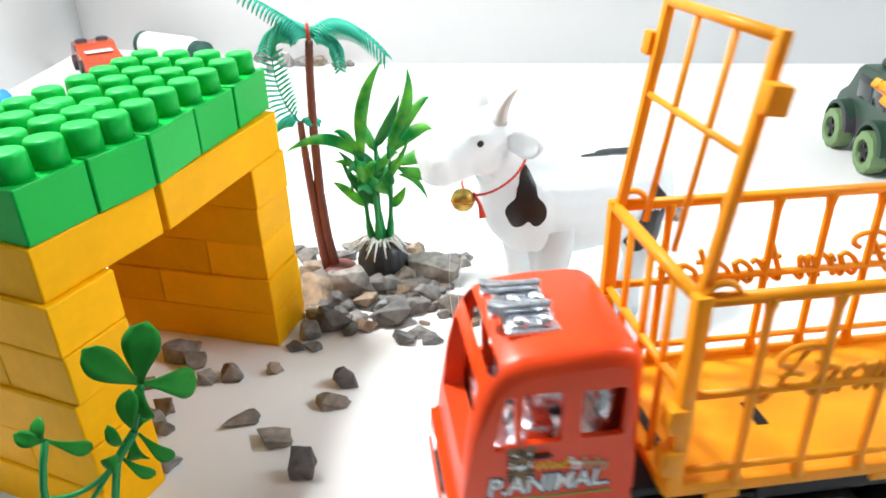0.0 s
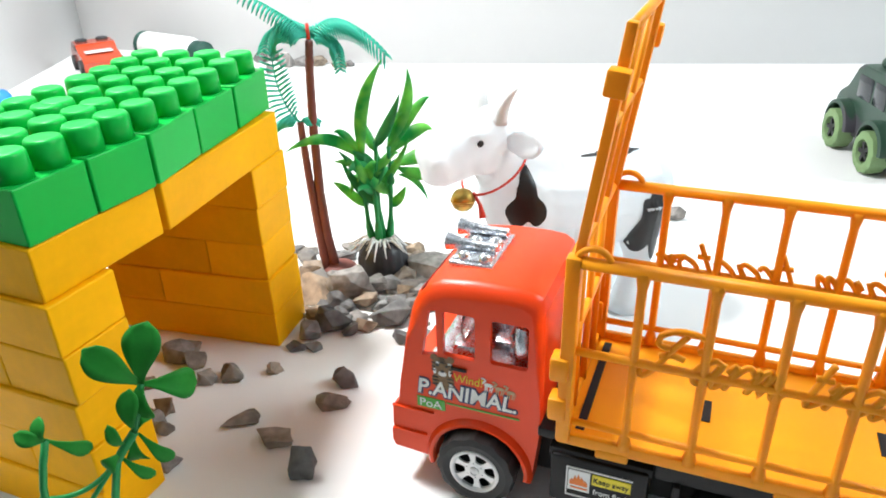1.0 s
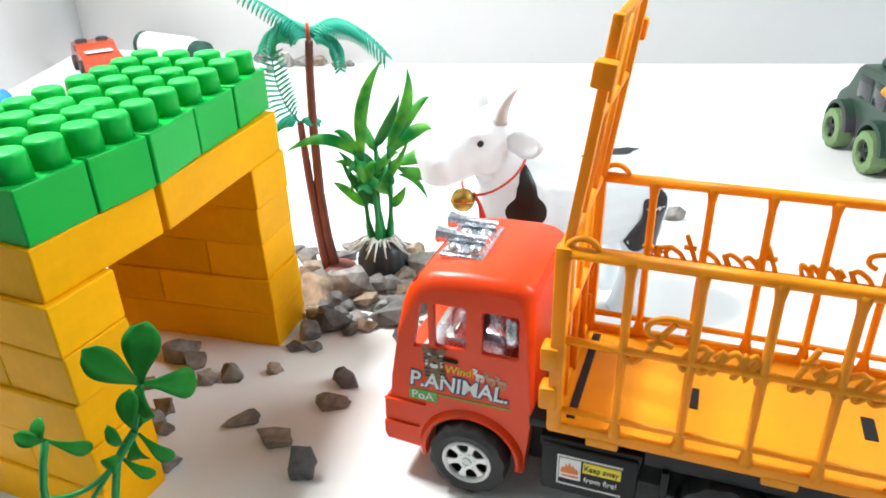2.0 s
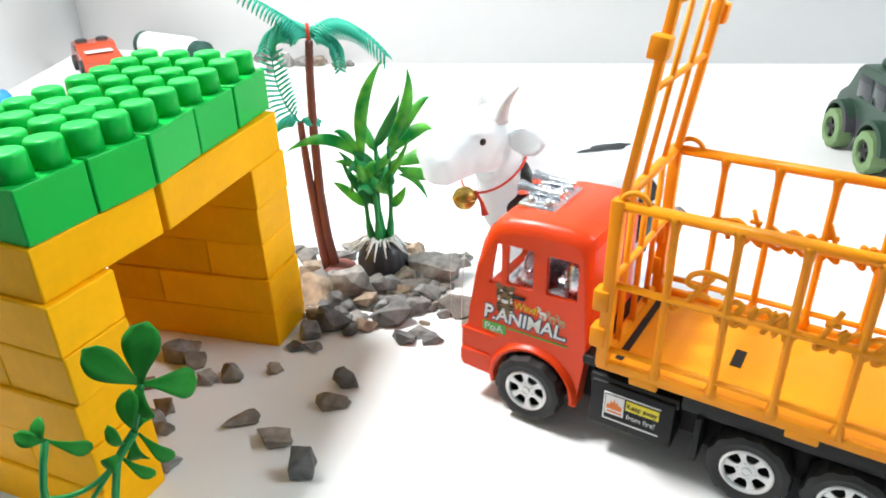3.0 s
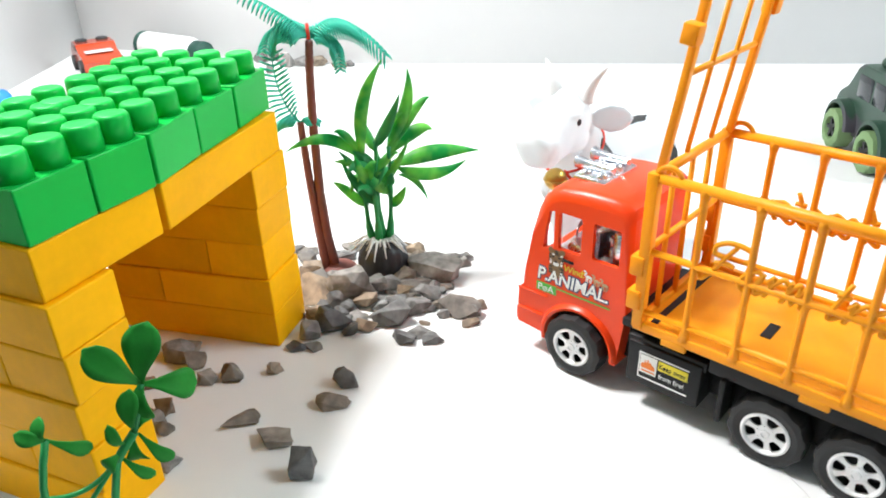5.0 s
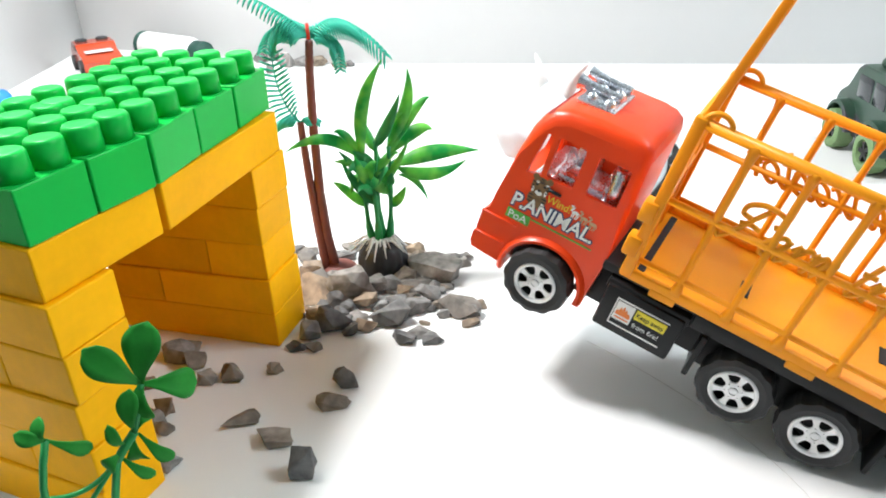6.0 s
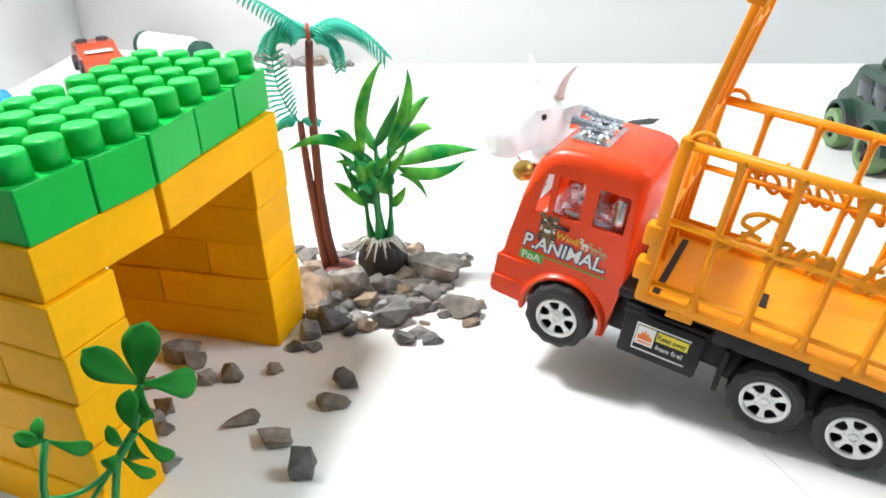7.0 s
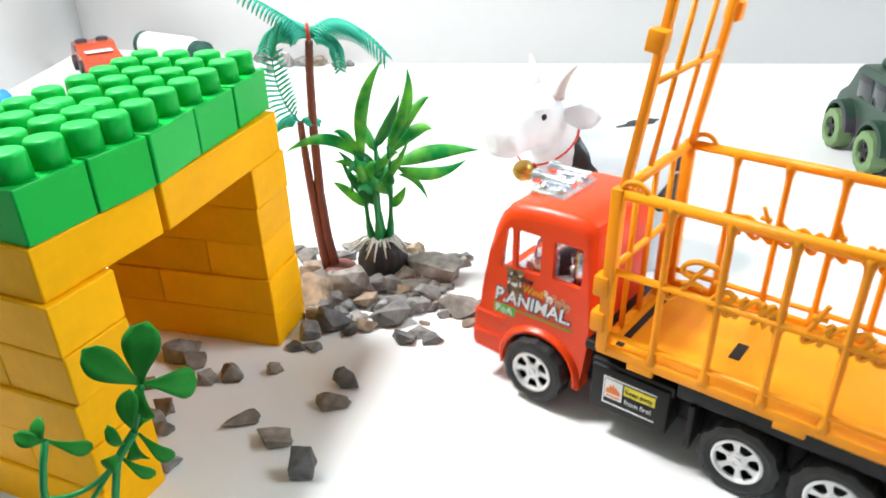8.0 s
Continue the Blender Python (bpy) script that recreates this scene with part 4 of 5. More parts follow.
        for dx in (0.0087, 0.0123):
            spot(bm, dx, 0.0573, 0.0007, 0.0005, 0.00030)
        spot(bm, 0.0105, 0.0548, 0.0008, 0.0005, 0.00030)
        for k in range(3):
            spot(bm, 0.0105, 0.0586 + 0.0008 * k, 0.0016 - 0.0003 * k, 0.0002, 0.00030)
            for side in (-1, 1):
                spot(bm, 0.0105 + side * 0.0034, 0.0580 - 0.0016 * k, 0.0008, 0.00025, 0.00030, side * 0.5)
                spot(bm, 0.0107 + side * 0.0030, 0.0518 - 0.0016 * k, 0.0013, 0.00028, 0.00030, -side * 0.5)
        part("stripe_print", bm, M_COWBLACK, cat, "black stripes and eyes", angle=20)
        for k in range(3):
            bm = bmesh.new()
            dx, zb = 0.0282 + 0.0042 * k, 0.0530 - 0.0006 * k
            spot(bm, dx, zb, 0.0017, 0.0008, 0.00012)
            spot(bm, dx - 0.0016, zb + 0.0012, 0.0005, 0.0011, 0.00012, 0.5)
            spot(bm, dx - 0.0021, zb + 0.0024, 0.0007, 0.0004, 0.00012)
            for leg in (-0.0012, -0.0005, 0.0007, 0.0014):
                spot(bm, dx + leg, zb - 0.0016, 0.00022, 0.0014, 0.00012, 0.3 * (leg > 0))
            part("decal_deer", bm, M_PAPER if k == 0 else M_PRINTTAN, body, "small printed pale deer", angle=20)
        bm = bmesh.new()
        lo, hi = sorted(c(0.0118, 0.0400))
        add_box(bm, lo, hi, y - 0.0001, y + 0.0001, 0.0402, 0.0408)
        part("decal_line", bm, M_PRINTGREEN, body, "thin green printed line")
    # chassis
    for name, x0, x1, y, z0, z1 in (("frame_rail", -0.1740, -0.0140, 0.0195, 0.0130, 0.0380), ("deck_plate", -0.1738, -0.0225, 0.0290, 0.0362, 0.0404), ("axle_box", -0.0100, 0.0300, 0.0188, 0.0120, 0.0340), ("rear_frame", -0.1745, -0.0640, 0.0312, 0.0318, 0.0402), ("rear_axle_box", -0.1450, -0.0700, 0.0200, 0.0100, 0.0316)):
        bm = bmesh.new()
        add_box(bm, x0, x1, -y, y, z0, z1, 0.001)
        part(name, bm, M_BLACK, tr, "black plastic chassis piece" if name == "frame_rail" else "", angle=30)
    for sg in (-1, 1):
        bm = bmesh.new()
        add_box(bm, -0.0625, -0.0285, min(sg * 0.019, sg * 0.0325), max(sg * 0.019, sg * 0.0325), 0.0120, 0.0335, 0.0012)
        add_box(bm, -0.0635, -0.0275, min(sg * 0.019, sg * 0.0310), max(sg * 0.019, sg * 0.0310), 0.0305, 0.0352, 0.0008)
        part("fuel_tank", bm, M_BLACK, tr, angle=30)
        for x in (-0.0715, -0.1455):
            bm = bmesh.new()
            add_box(bm, x - 0.0012, x + 0.0012, min(sg * 0.018, sg * 0.0330), max(sg * 0.018, sg * 0.0330), 0.0110, 0.0320, 0.0006)
            part("mudflap", bm, M_BLACK, tr)
        # warning label with its frame, flame mark and words
        y = sg * 0.0327
        face = (Matrix.Rotation(math.pi, 4, "Z") if sg > 0 else Matrix.Identity(4)) @ Matrix.Rotation(math.pi / 2, 4, "X")
        xa = -0.0345 if sg > 0 else -0.0575
        q = lambda a: xa - sg * a
        lab = bmesh.new()
        for a0, a1, z0, z1 in ((0.0, 0.023, 0.0293, 0.0298), (0.0, 0.023, 0.0165, 0.0170), (0.0, 0.0005, 0.0171, 0.0292), (0.0008, 0.0085, 0.0195, 0.0286)):
            lo, hi = sorted((q(a0), q(a1)))
            add_box(lab, lo, hi, y - 0.0002, y + 0.0002, z0, z1)
        label = part("warning_label", lab, M_PAPER, tr, "fire warning label with a flame mark")
        bm = bmesh.new()
        lo, hi = sorted((q(0.0092), q(0.0225)))
        add_box(bm, lo, hi, y - 0.0002, y + 0.0002, 0.0238, 0.0284)
        part("yellow_strip", bm, M_PRINTYELLOW, label, "yellow label strip")
        bm = bmesh.new()
        for k in range(5):
            cx = q(0.0022 + 0.0012 * k)
            hgt = (0.0026, 0.0042, 0.0050, 0.0040, 0.0028)[k]
            yy = y + sg * 0.0004
            v = [bm.verts.new((cx - 0.0007, yy, 0.0222)), bm.verts.new((cx + 0.0007, yy, 0.0222)), bm.verts.new((cx + 0.0008, yy, 0.0222 + hgt * 0.5)), bm.verts.new((cx + 0.0002, yy, 0.0222 + hgt)), bm.verts.new((cx - 0.0008, yy, 0.0222 + hgt * 0.45))]
            fc = bm.faces.new(v)
            ex = bmesh.ops.extrude_face_region(bm, geom=[fc])
            bmesh.ops.translate(bm, vec=(0, -sg * 0.0003, 0), verts=[g for g in ex["geom"] if isinstance(g, bmesh.types.BMVert)])
        lo, hi = sorted((q(0.0018), q(0.0078)))
        add_box(bm, lo, hi, y + sg * 0.0003 - 0.0001, y + sg * 0.0003 + 0.0001, 0.0206, 0.0212)
        part("flame_mark", bm, M_PRINTORANGE, label, "orange flame mark")
        text_part("label_words", "Keep away", 0.0034, Matrix.Translation((q(0.0098), y + sg * 0.0003, 0.0250)) @ face, M_BLACK, label, 0.0001, 0.0, 0.0, 0.0120)
        text_part("label_words", "from fire!", 0.0034, Matrix.Translation((q(0.0098), y + sg * 0.0001, 0.0196)) @ face, M_PAPER, label, 0.0001, 0.0, 0.0, 0.0115)
    # wheels
    tyre_bm, rim_bm = wheel_meshes()
    wheels = []
    first = None
    for x in (0.0, -0.0911, -0.1245):
        for sg in (1, -1):
            w = empty("wheel", pose(x, sg * 0.0280, WHEEL_R, 0, 0, 0 if sg > 0 else 180))
            w.parent = tr
            if first is None:
                a = part("tyre", tyre_bm, M_TYRE, w, "black ribbed tyre", angle=25)
                b = part("rim", rim_bm, M_RIM, w, "silver six-spoke rim", angle=30)
                first = (a, b)
            else:
                for o in first:
                    c2 = new(o.name.split(".")[0], o.data)
                    c2.parent = w
                    c2["label"] = o["label"]
            wheels.append((w, x, sg))
    # cage bed
    fl = bmesh.new()
    add_box(fl, CAGE_X1, CAGE_X0 + 0.002, -CAGE_Y, CAGE_Y, 0.0406, 0.0430, 0.0008)
    for sg in (-1, 1):
        add_box(fl, CAGE_X1, CAGE_X0 + 0.002, sg * CAGE_Y - 0.0015, sg * CAGE_Y + 0.0015, 0.0410, 0.0455, 0.0007)
        for k in range(3):
            x = -0.0480 - 0.0560 * k
            add_box(fl, x - 0.0070, x + 0.0040, min(sg * 0.0330, sg * 0.0352), max(sg * 0.0330, sg * 0.0352), 0.0385, 0.0420, 0.0006)
    for x in (CAGE_X0 + 0.001, CAGE_X1 + 0.001):
        add_box(fl, x - 0.0015, x + 0.0015, -CAGE_Y, CAGE_Y, 0.0410, 0.0452, 0.0006)
    part("bed_floor", fl, M_ORANGE, tr, "orange plastic bed floor", angle=30)
    for x, y, lx, ly in ((-0.0770, 0.0030, 0.0042, 0.0120), (-0.1345, 0.0010, 0.0042, 0.0120), (-0.0372, 0.0, 0.0030, 0.0560)):
        bm = bmesh.new()
        add_box(bm, x - lx / 2, x + lx / 2, y - ly / 2, y + ly / 2, 0.0426, 0.0434)
        part("floor_slot", bm, M_BLACK, tr, "dark slot in the bed floor")
    for sg in (-1, 1):
        side = empty("cage_side")
        side.parent = tr
        y = sg * CAGE_Y
        for z, r in ((CAGE_ZT, 0.0021), (CAGE_ZM, 0.0015), (0.0506, 0.0013)):
            bm = bmesh.new()
            add_bar(bm, (CAGE_X0, y, z), (CAGE_X1, y, z), r, 10)
            part("rail", bm, M_ORANGE, side)
        for k in range(8):
            x = CAGE_X0 - 0.0207 * k
            bm = bmesh.new()
            if k in (0, 7):
                add_box(bm, x - 0.0026, x + 0.0022, y - 0.0024, y + 0.0024, 0.0425, CAGE_ZT + 0.0020, 0.0007)
                part("post", bm, M_ORANGE, side)
            else:
                add_tube(bm, [(x, y, 0.0440), (x, y, 0.0475), (x, y, 0.050), (x, y, CAGE_ZT - 0.006), (x, y, CAGE_ZT - 0.003), (x, y, CAGE_ZT)], [0.0026, 0.0020, 0.0015, 0.0015, 0.0020, 0.0026], 8)
                part("bar", bm, M_ORANGE, side)
        for x in (CAGE_X0 - 0.006, CAGE_X1 + 0.006):
            bm = bmesh.new()
            add_tube(bm, [Vector((x + 0.0052 * math.cos(a), y, CAGE_ZT + 0.0052 * math.sin(a))) for a in [math.pi * k / 10 for k in range(11)]], 0.0011, 7)
            part("ring", bm, M_ORANGE, side)
        bm = bmesh.new()
        start = -0.0540 if sg > 0 else -0.1490
        add_script(bm, "Farm tractor", 0.0950, 0.0092, lambda a, b: Vector((start - sg * a, y, CAGE_ZM - 0.0032 + b)), 0.00105)
        part("side_lettering", bm, M_ORANGE, side, "moulded script lettering across the rail")
        # latch blocks on the front post
        for z in (0.0560, 0.0720):
            bm = bmesh.new()
            add_box(bm, CAGE_X0 - 0.001, CAGE_X0 + 0.0052, y - 0.0036, y + 0.0036, z - 0.0045, z + 0.0045, 0.0010)
            part("latch", bm, M_ORANGE, side)
    for x, name in ((CAGE_X0, "cage_front"), (CAGE_X1, "cage_rear")):
        fr = empty(name)
        fr.parent = tr
        for z, r in ((CAGE_ZT, 0.0021), (CAGE_ZM, 0.0014)):
            bm = bmesh.new()
            add_bar(bm, (x, -CAGE_Y, z), (x, CAGE_Y, z), r, 10)
            part("rail", bm, M_ORANGE, fr)
        for y in (-0.0167, 0.0, 0.0167):
            bm = bmesh.new()
            add_bar(bm, (x, y, 0.044), (x, y, CAGE_ZT), 0.0013)
            part("bar", bm, M_ORANGE, fr)
    add_lid("front_lid", Matrix.Translation((CAGE_X0 - 0.0015, 0, CAGE_ZT + 0.0030)) @ Matrix.Rotation(radians(-97.8), 4, "Y"), tr, 0.0680)
    add_lid("rear_lid", Matrix.Translation((CAGE_X1 + 0.0010, 0, CAGE_ZT + 0.0030)) @ Matrix.Rotation(radians(-33), 4, "Y"), tr, 0.0680)
    return tr, wheels


# ---- the toy cow ----
def ellipse_ring(c, fwd, ry, rz, n=20, square=0.0):
    c, fwd = Vector(c), Vector(fwd).normalized()
    s = Vector((0, 1, 0))
    u = fwd.cross(s).normalized() * -1
    out = []
    for k in range(n):
        a = k * math.tau / n
        ca, sa = math.cos(a), math.sin(a)
        if square:
            ca, sa = math.copysign(abs(ca) ** (1 - square), ca), math.copysign(abs(sa) ** (1 - square), sa)
        out.append(c + s * ry * ca + u * rz * sa)
    return out


def blended(bm, voxel, smooth_steps):
    me = bpy.data.meshes.new("soft")
    bmesh.ops.recalc_face_normals(bm, faces=bm.faces)
    bm.to_mesh(me)
    bm.free()
    ob = new("soft", me)
    md = ob.modifiers.new("remesh", "REMESH")
    md.mode, md.voxel_size = "VOXEL", voxel
    sm = ob.modifiers.new("smooth", "SMOOTH")
    sm.iterations, sm.factor = smooth_steps, 0.5
    dg = bpy.context.evaluated_depsgraph_get()
    dg.update()
    res = bpy.data.meshes.new_from_object(ob.evaluated_get(dg))
    out = bmesh.new()
    out.from_mesh(res)
    bpy.data.objects.remove(ob)
    bpy.data.meshes.remove(me)
    bpy.data.meshes.remove(res)
    return out


def build_cow():
    cow = tagged(empty("toy_cow"), "white vinyl toy cow with black patches and a brass bell", "toy cow")
    bm = bmesh.new()
    ring = [((-0.0560, 0, 0.0660), 0.006, 0.008), ((-0.0530, 0, 0.0655), 0.0170, 0.0175), ((-0.0420, 0, 0.0645), 0.0230, 0.0235), ((-0.0220, 0, 0.0640), 0.0245, 0.0250), ((0.0, 0, 0.0650), 0.0248, 0.0258),
            ((0.0200, 0, 0.0675), 0.0248, 0.0265), ((0.0370, 0, 0.0735), 0.0232, 0.0258), ((0.0450, 0, 0.0770), 0.0180, 0.0205), ((0.0495, 0, 0.0790), 0.0105, 0.0135), ((0.0512, 0, 0.0795), 0.004, 0.006)]
    add_loft(bm, [ellipse_ring(c, (1, 0, 0), ry, rz) for c, ry, rz in ring])
    # neck, head and muzzle
    neck = [((0.0260, 0, 0.0800), (0.7, 0, 0.7), 0.0170, 0.0220), ((0.0400, 0, 0.0920), (0.75, 0, 0.6), 0.0135, 0.0165), ((0.0480, 0, 0.1010), (0.8, 0, 0.4), 0.0130, 0.0150)]
    add_loft(bm, [ellipse_ring(c, d, ry, rz) for c, d, ry, rz in neck])
    head = [((0.0420, 0, 0.1110), 0.0070, 0.0070), ((0.0460, 0, 0.1105), 0.0115, 0.0105), ((0.0550, 0, 0.1080), 0.0130, 0.0132), ((0.0640, 0, 0.1042), 0.0114, 0.0128), ((0.0710, 0, 0.1015), 0.0104, 0.0110), ((0.0770, 0, 0.1005), 0.0116, 0.0110), ((0.0815, 0, 0.1005), 0.0095, 0.0085), ((0.0835, 0, 0.1003), 0.005, 0.0045)]
    add_loft(bm, [ellipse_ring(c, (1, 0, -0.2), ry, rz, 20, 0.12) for c, ry, rz in head])
    for sg in (-1, 1):
        # brow ridges, cheeks, lips and the chest's shoulders
        for c, r in (((0.0590, sg * 0.0096, 0.1138), (0.0052, 0.0030, 0.0024)), ((0.0560, sg * 0.0085, 0.1010), (0.0085, 0.0048, 0.0070)), ((0.0785, sg * 0.0075, 0.1035), (0.0048, 0.0046, 0.0046)), ((0.0320, sg * 0.0160, 0.0700), (0.0120, 0.0085, 0.0180)), ((-0.0360, sg * 0.0150, 0.0600), (0.0130, 0.0090, 0.0180))):
            q = bmesh.ops.create_uvsphere(bm, u_segments=16, v_segments=10, radius=1.0)["verts"]
            bmesh.ops.transform(bm, matrix=Matrix.Translation(c) @ Matrix.Diagonal((*r, 1)), verts=q)
    for c, r in (((0.0775, 0, 0.0945), (0.0058, 0.0085, 0.0036)), ((0.0480, 0, 0.1180), (0.0060, 0.0085, 0.0050))):
        q = bmesh.ops.create_uvsphere(bm, u_segments=16, v_segments=10, radius=1.0)["verts"]
        bmesh.ops.transform(bm, matrix=Matrix.Translation(c) @ Matrix.Diagonal((*r, 1)), verts=q)
    part("body", blended(bm, 0.0011, 5), M_COW, cow, angle=180)
    # legs with hooves
    for x, y in ((0.0220, 0.0135), (0.0220, -0.0135), (-0.0300, 0.0135), (-0.0380, -0.0135)):
        bm = bmesh.new()
        hind = x < 0
        pts = [(x - 0.004 * hind, y, 0.0640), (x - 0.003 * hind, y, 0.0470), (x - 0.005 * hind, y, 0.0300), (x, y, 0.0150), (x + 0.001, y, 0.0070), (x + 0.002, y, 0.0)]
        add_tube(bm, pts, [0.0130, 0.0110, 0.0075, 0.0066, 0.0078, 0.0088], 16)
        part("leg", bm, M_COW, cow)
    for sg in (-1, 1):
        bm = bmesh.new()
        c0 = Vector((0.0455, sg * 0.0098, 0.1085))
        rings = []
        for t, w in ((0, 0.0022), (0.2, 0.0048), (0.5, 0.0068), (0.8, 0.0056), (0.95, 0.0030), (1.0, 0.0008)):
            c = c0 + Vector((-0.0060 * t, sg * 0.0190 * t, 0.0012 * t))
            # hollow towards the front, with a rolled rim
            rings.append([c + Vector((0.0018 * math.cos(k * math.tau / 16) - (0.0022 * (w / 0.0068) * math.cos(k * math.tau / 16) ** 4 if math.cos(k * math.tau / 16) > 0 else 0.0), 0, w * math.sin(k * math.tau / 16))) for k in range(16)])
        add_loft(bm, rings)
        bmesh.ops.recalc_face_normals(bm, faces=bm.faces)
        part("ear", bm, M_COW, cow, angle=180)
        bm = bmesh.new()
        add_tube(bm, [Vector((0.0480, sg * 0.0080, 0.1170)) + Vector((-0.0035 * t * t, sg * (0.0015 * t + 0.0075 * t * t), 0.0172 * t)) for t in [k / 8 for k in range(9)]], [0.0037, 0.0035, 0.0033, 0.0030, 0.0026, 0.0021, 0.0016, 0.0011, 0.0004], 12)
        part("horn", bm, M_HORN, cow, "pale grey curved horn")
        bm = bmesh.new()
        r = bmesh.ops.create_uvsphere(bm, u_segments=14, v_segments=8, radius=0.0015)["verts"]
        bmesh.ops.transform(bm, matrix=Matrix.Translation((0.0600, sg * 0.0118, 0.1105)) @ Matrix.Diagonal((1.1, 0.5, 1.1, 1)), verts=r)
        part("eye", bm, M_COWBLACK, cow, "small black painted eye")
        bm = bmesh.new()
        r = bmesh.ops.create_uvsphere(bm, u_segments=10, v_segments=6, radius=0.0012)["verts"]
        bmesh.ops.transform(bm, matrix=Matrix.Translation((0.0822, sg * 0.0055, 0.1040)) @ Matrix.Diagonal((0.6, 1.2, 1, 1)), verts=r)
        part("nostril", bm, M_HORN, cow)
    # painted patches laid on the skin
    src = [o for o in cow.children if o.name.split(".")[0] == "body"][0]

    skin = bmesh.new()
    skin.from_mesh(src.data)
    for o in cow.children:
        if o.name.split(".")[0] == "leg":
            skin.from_mesh(o.data)
    tree = BVHTree.FromBMesh(skin)

    def patch(name, cx, cz, w, h, seed, from_side=1, top=False, lean=0.0, lobes=(0.20, 0.13, 0.10)):
        """A lobed blotch laid on the skin."""
        b2 = bmesh.new()
        n, m = 48, 7
        rows = []
        for i in range(m + 1):
            row = []
            for k in range(n):
                ang = k * math.tau / n
                lim = 1 + lobes[0] * math.sin(3 * ang + seed) + lobes[1] * math.sin(4 * ang + seed * 2) + lobes[2] * math.sin(7 * ang + seed)
                a, b = lim * i / m * math.cos(ang) * w, lim * i / m * math.sin(ang) * h
                a += lean * b
                if top:
                    o, d = Vector((cx + a, cz + b, 0.2)), Vector((0, 0, -1))
                else:
                    o, d = Vector((cx + a, 0.1 * from_side, cz + b)), Vector((0, -from_side, 0))
                hit, nor, _, _ = tree.ray_cast(o, d)
                row.append(b2.verts.new(hit + nor * 0.0004) if hit else None)
            rows.append(row)
        for r0, r1 in zip(rows, rows[1:]):
            for k in range(n):
                q = (r0[k], r0[(k + 1) % n], r1[(k + 1) % n], r1[k])
                if all(q) and len(set(q)) == 4 and max((x.co - y.co).length for x in q for y in q) < 0.018:
                    b2.faces.new(q)
        bmesh.ops.remove_doubles(b2, verts=b2.verts, dist=0.00005)
        bmesh.ops.recalc_face_normals(b2, faces=b2.faces)
        part(name, b2, M_COWBLACK, cow, "glossy black painted patch", angle=180)

    patch("patch", 0.0398, 0.0805, 0.0066, 0.0125, math.pi, 1, False, -0.10, (0.26, 0.07, 0.06))
    patch("patch", -0.0330, 0.0540, 0.0100, 0.0190, 2.1)
    patch("patch", -0.0215, 0.0020, 0.0150, 0.0040, 0.4, 1, True)
    patch("patch", 0.0100, 0.0700, 0.0140, 0.0120, 3.0, -1)
    bm = bmesh.new()
    add_tube(bm, [Vector((-0.0545 - 0.004 * math.sin(t * 3), 0.004 * t, 0.0740 - 0.042 * t)) for t in [k / 10 for k in range(11)]], [0.0022, 0.002, 0.0018, 0.0016, 0.0015, 0.0015, 0.0016, 0.0022, 0.0028, 0.0026, 0.001], 10)
    part("tail", bm, M_COW, cow)
    # cord, tassel and bell
    bm = bmesh.new()
    ringp = [Vector((0.0465 - 0.0145 * math.cos(a), 0.0172 * math.sin(a), 0.0935 + 0.0100 * math.cos(a))) for a in [k * math.tau / 28 for k in range(29)]]
    add_tube(bm, ringp, 0.0006, 6, cap=False)
    col = part("collar", bm, M_CORD, cow, "thin red neck cord")
    low = Vector((0.0602, 0.0030, 0.0850))
    bm = bmesh.new()
    add_tube(bm, [low + Vector((0, 0.002, 0)), low + Vector((-0.001, 0.0065, -0.005)), low + Vector((-0.001, 0.0090, -0.0105))], [0.0007, 0.0009, 0.0018], 7)
    part("tassel", bm, M_CORD, cow, "red cord tassel")
    bm = bmesh.new()
    r = bmesh.ops.create_uvsphere(bm, u_segments=24, v_segments=14, radius=0.0056)["verts"]
    bmesh.ops.transform(bm, matrix=Matrix.Translation(low + Vector((0.0045, 0.000, -0.0035))), verts=r)
    ring = [[low + Vector((0.0045, 0, -0.0035)) + Vector(((0.0056 + 0.0005 * math.cos(b)) * math.cos(a), (0.0056 + 0.0005 * math.cos(b)) * math.sin(a), 0.0005 * math.sin(b))) for b in [j * math.tau / 6 for j in range(6)]] for a in [k * math.tau / 24 for k in range(25)]]
    add_loft(bm, ring, close=False)
    part("bell", bm, M_BELL, cow, "round brass jingle bell")
    bm = bmesh.new()
    for side in (-1, 1):
        knot = low + Vector((0.0020, 0.002 * side, -0.002))
        foot = Vector((0.0700 + 0.004 * side, 0.006 + 0.008 * side, 0.0006))
        add_tube(bm, [through_mid(knot, (knot + foot) * 0.5 + Vector((0.005, 0.004 * side, 0)), foot, t / 14) for t in range(15)], 0.00016, 5)
    part("pull_thread", bm, M_THREAD, cow, "thin pale thread hanging from the bell")
    return cow


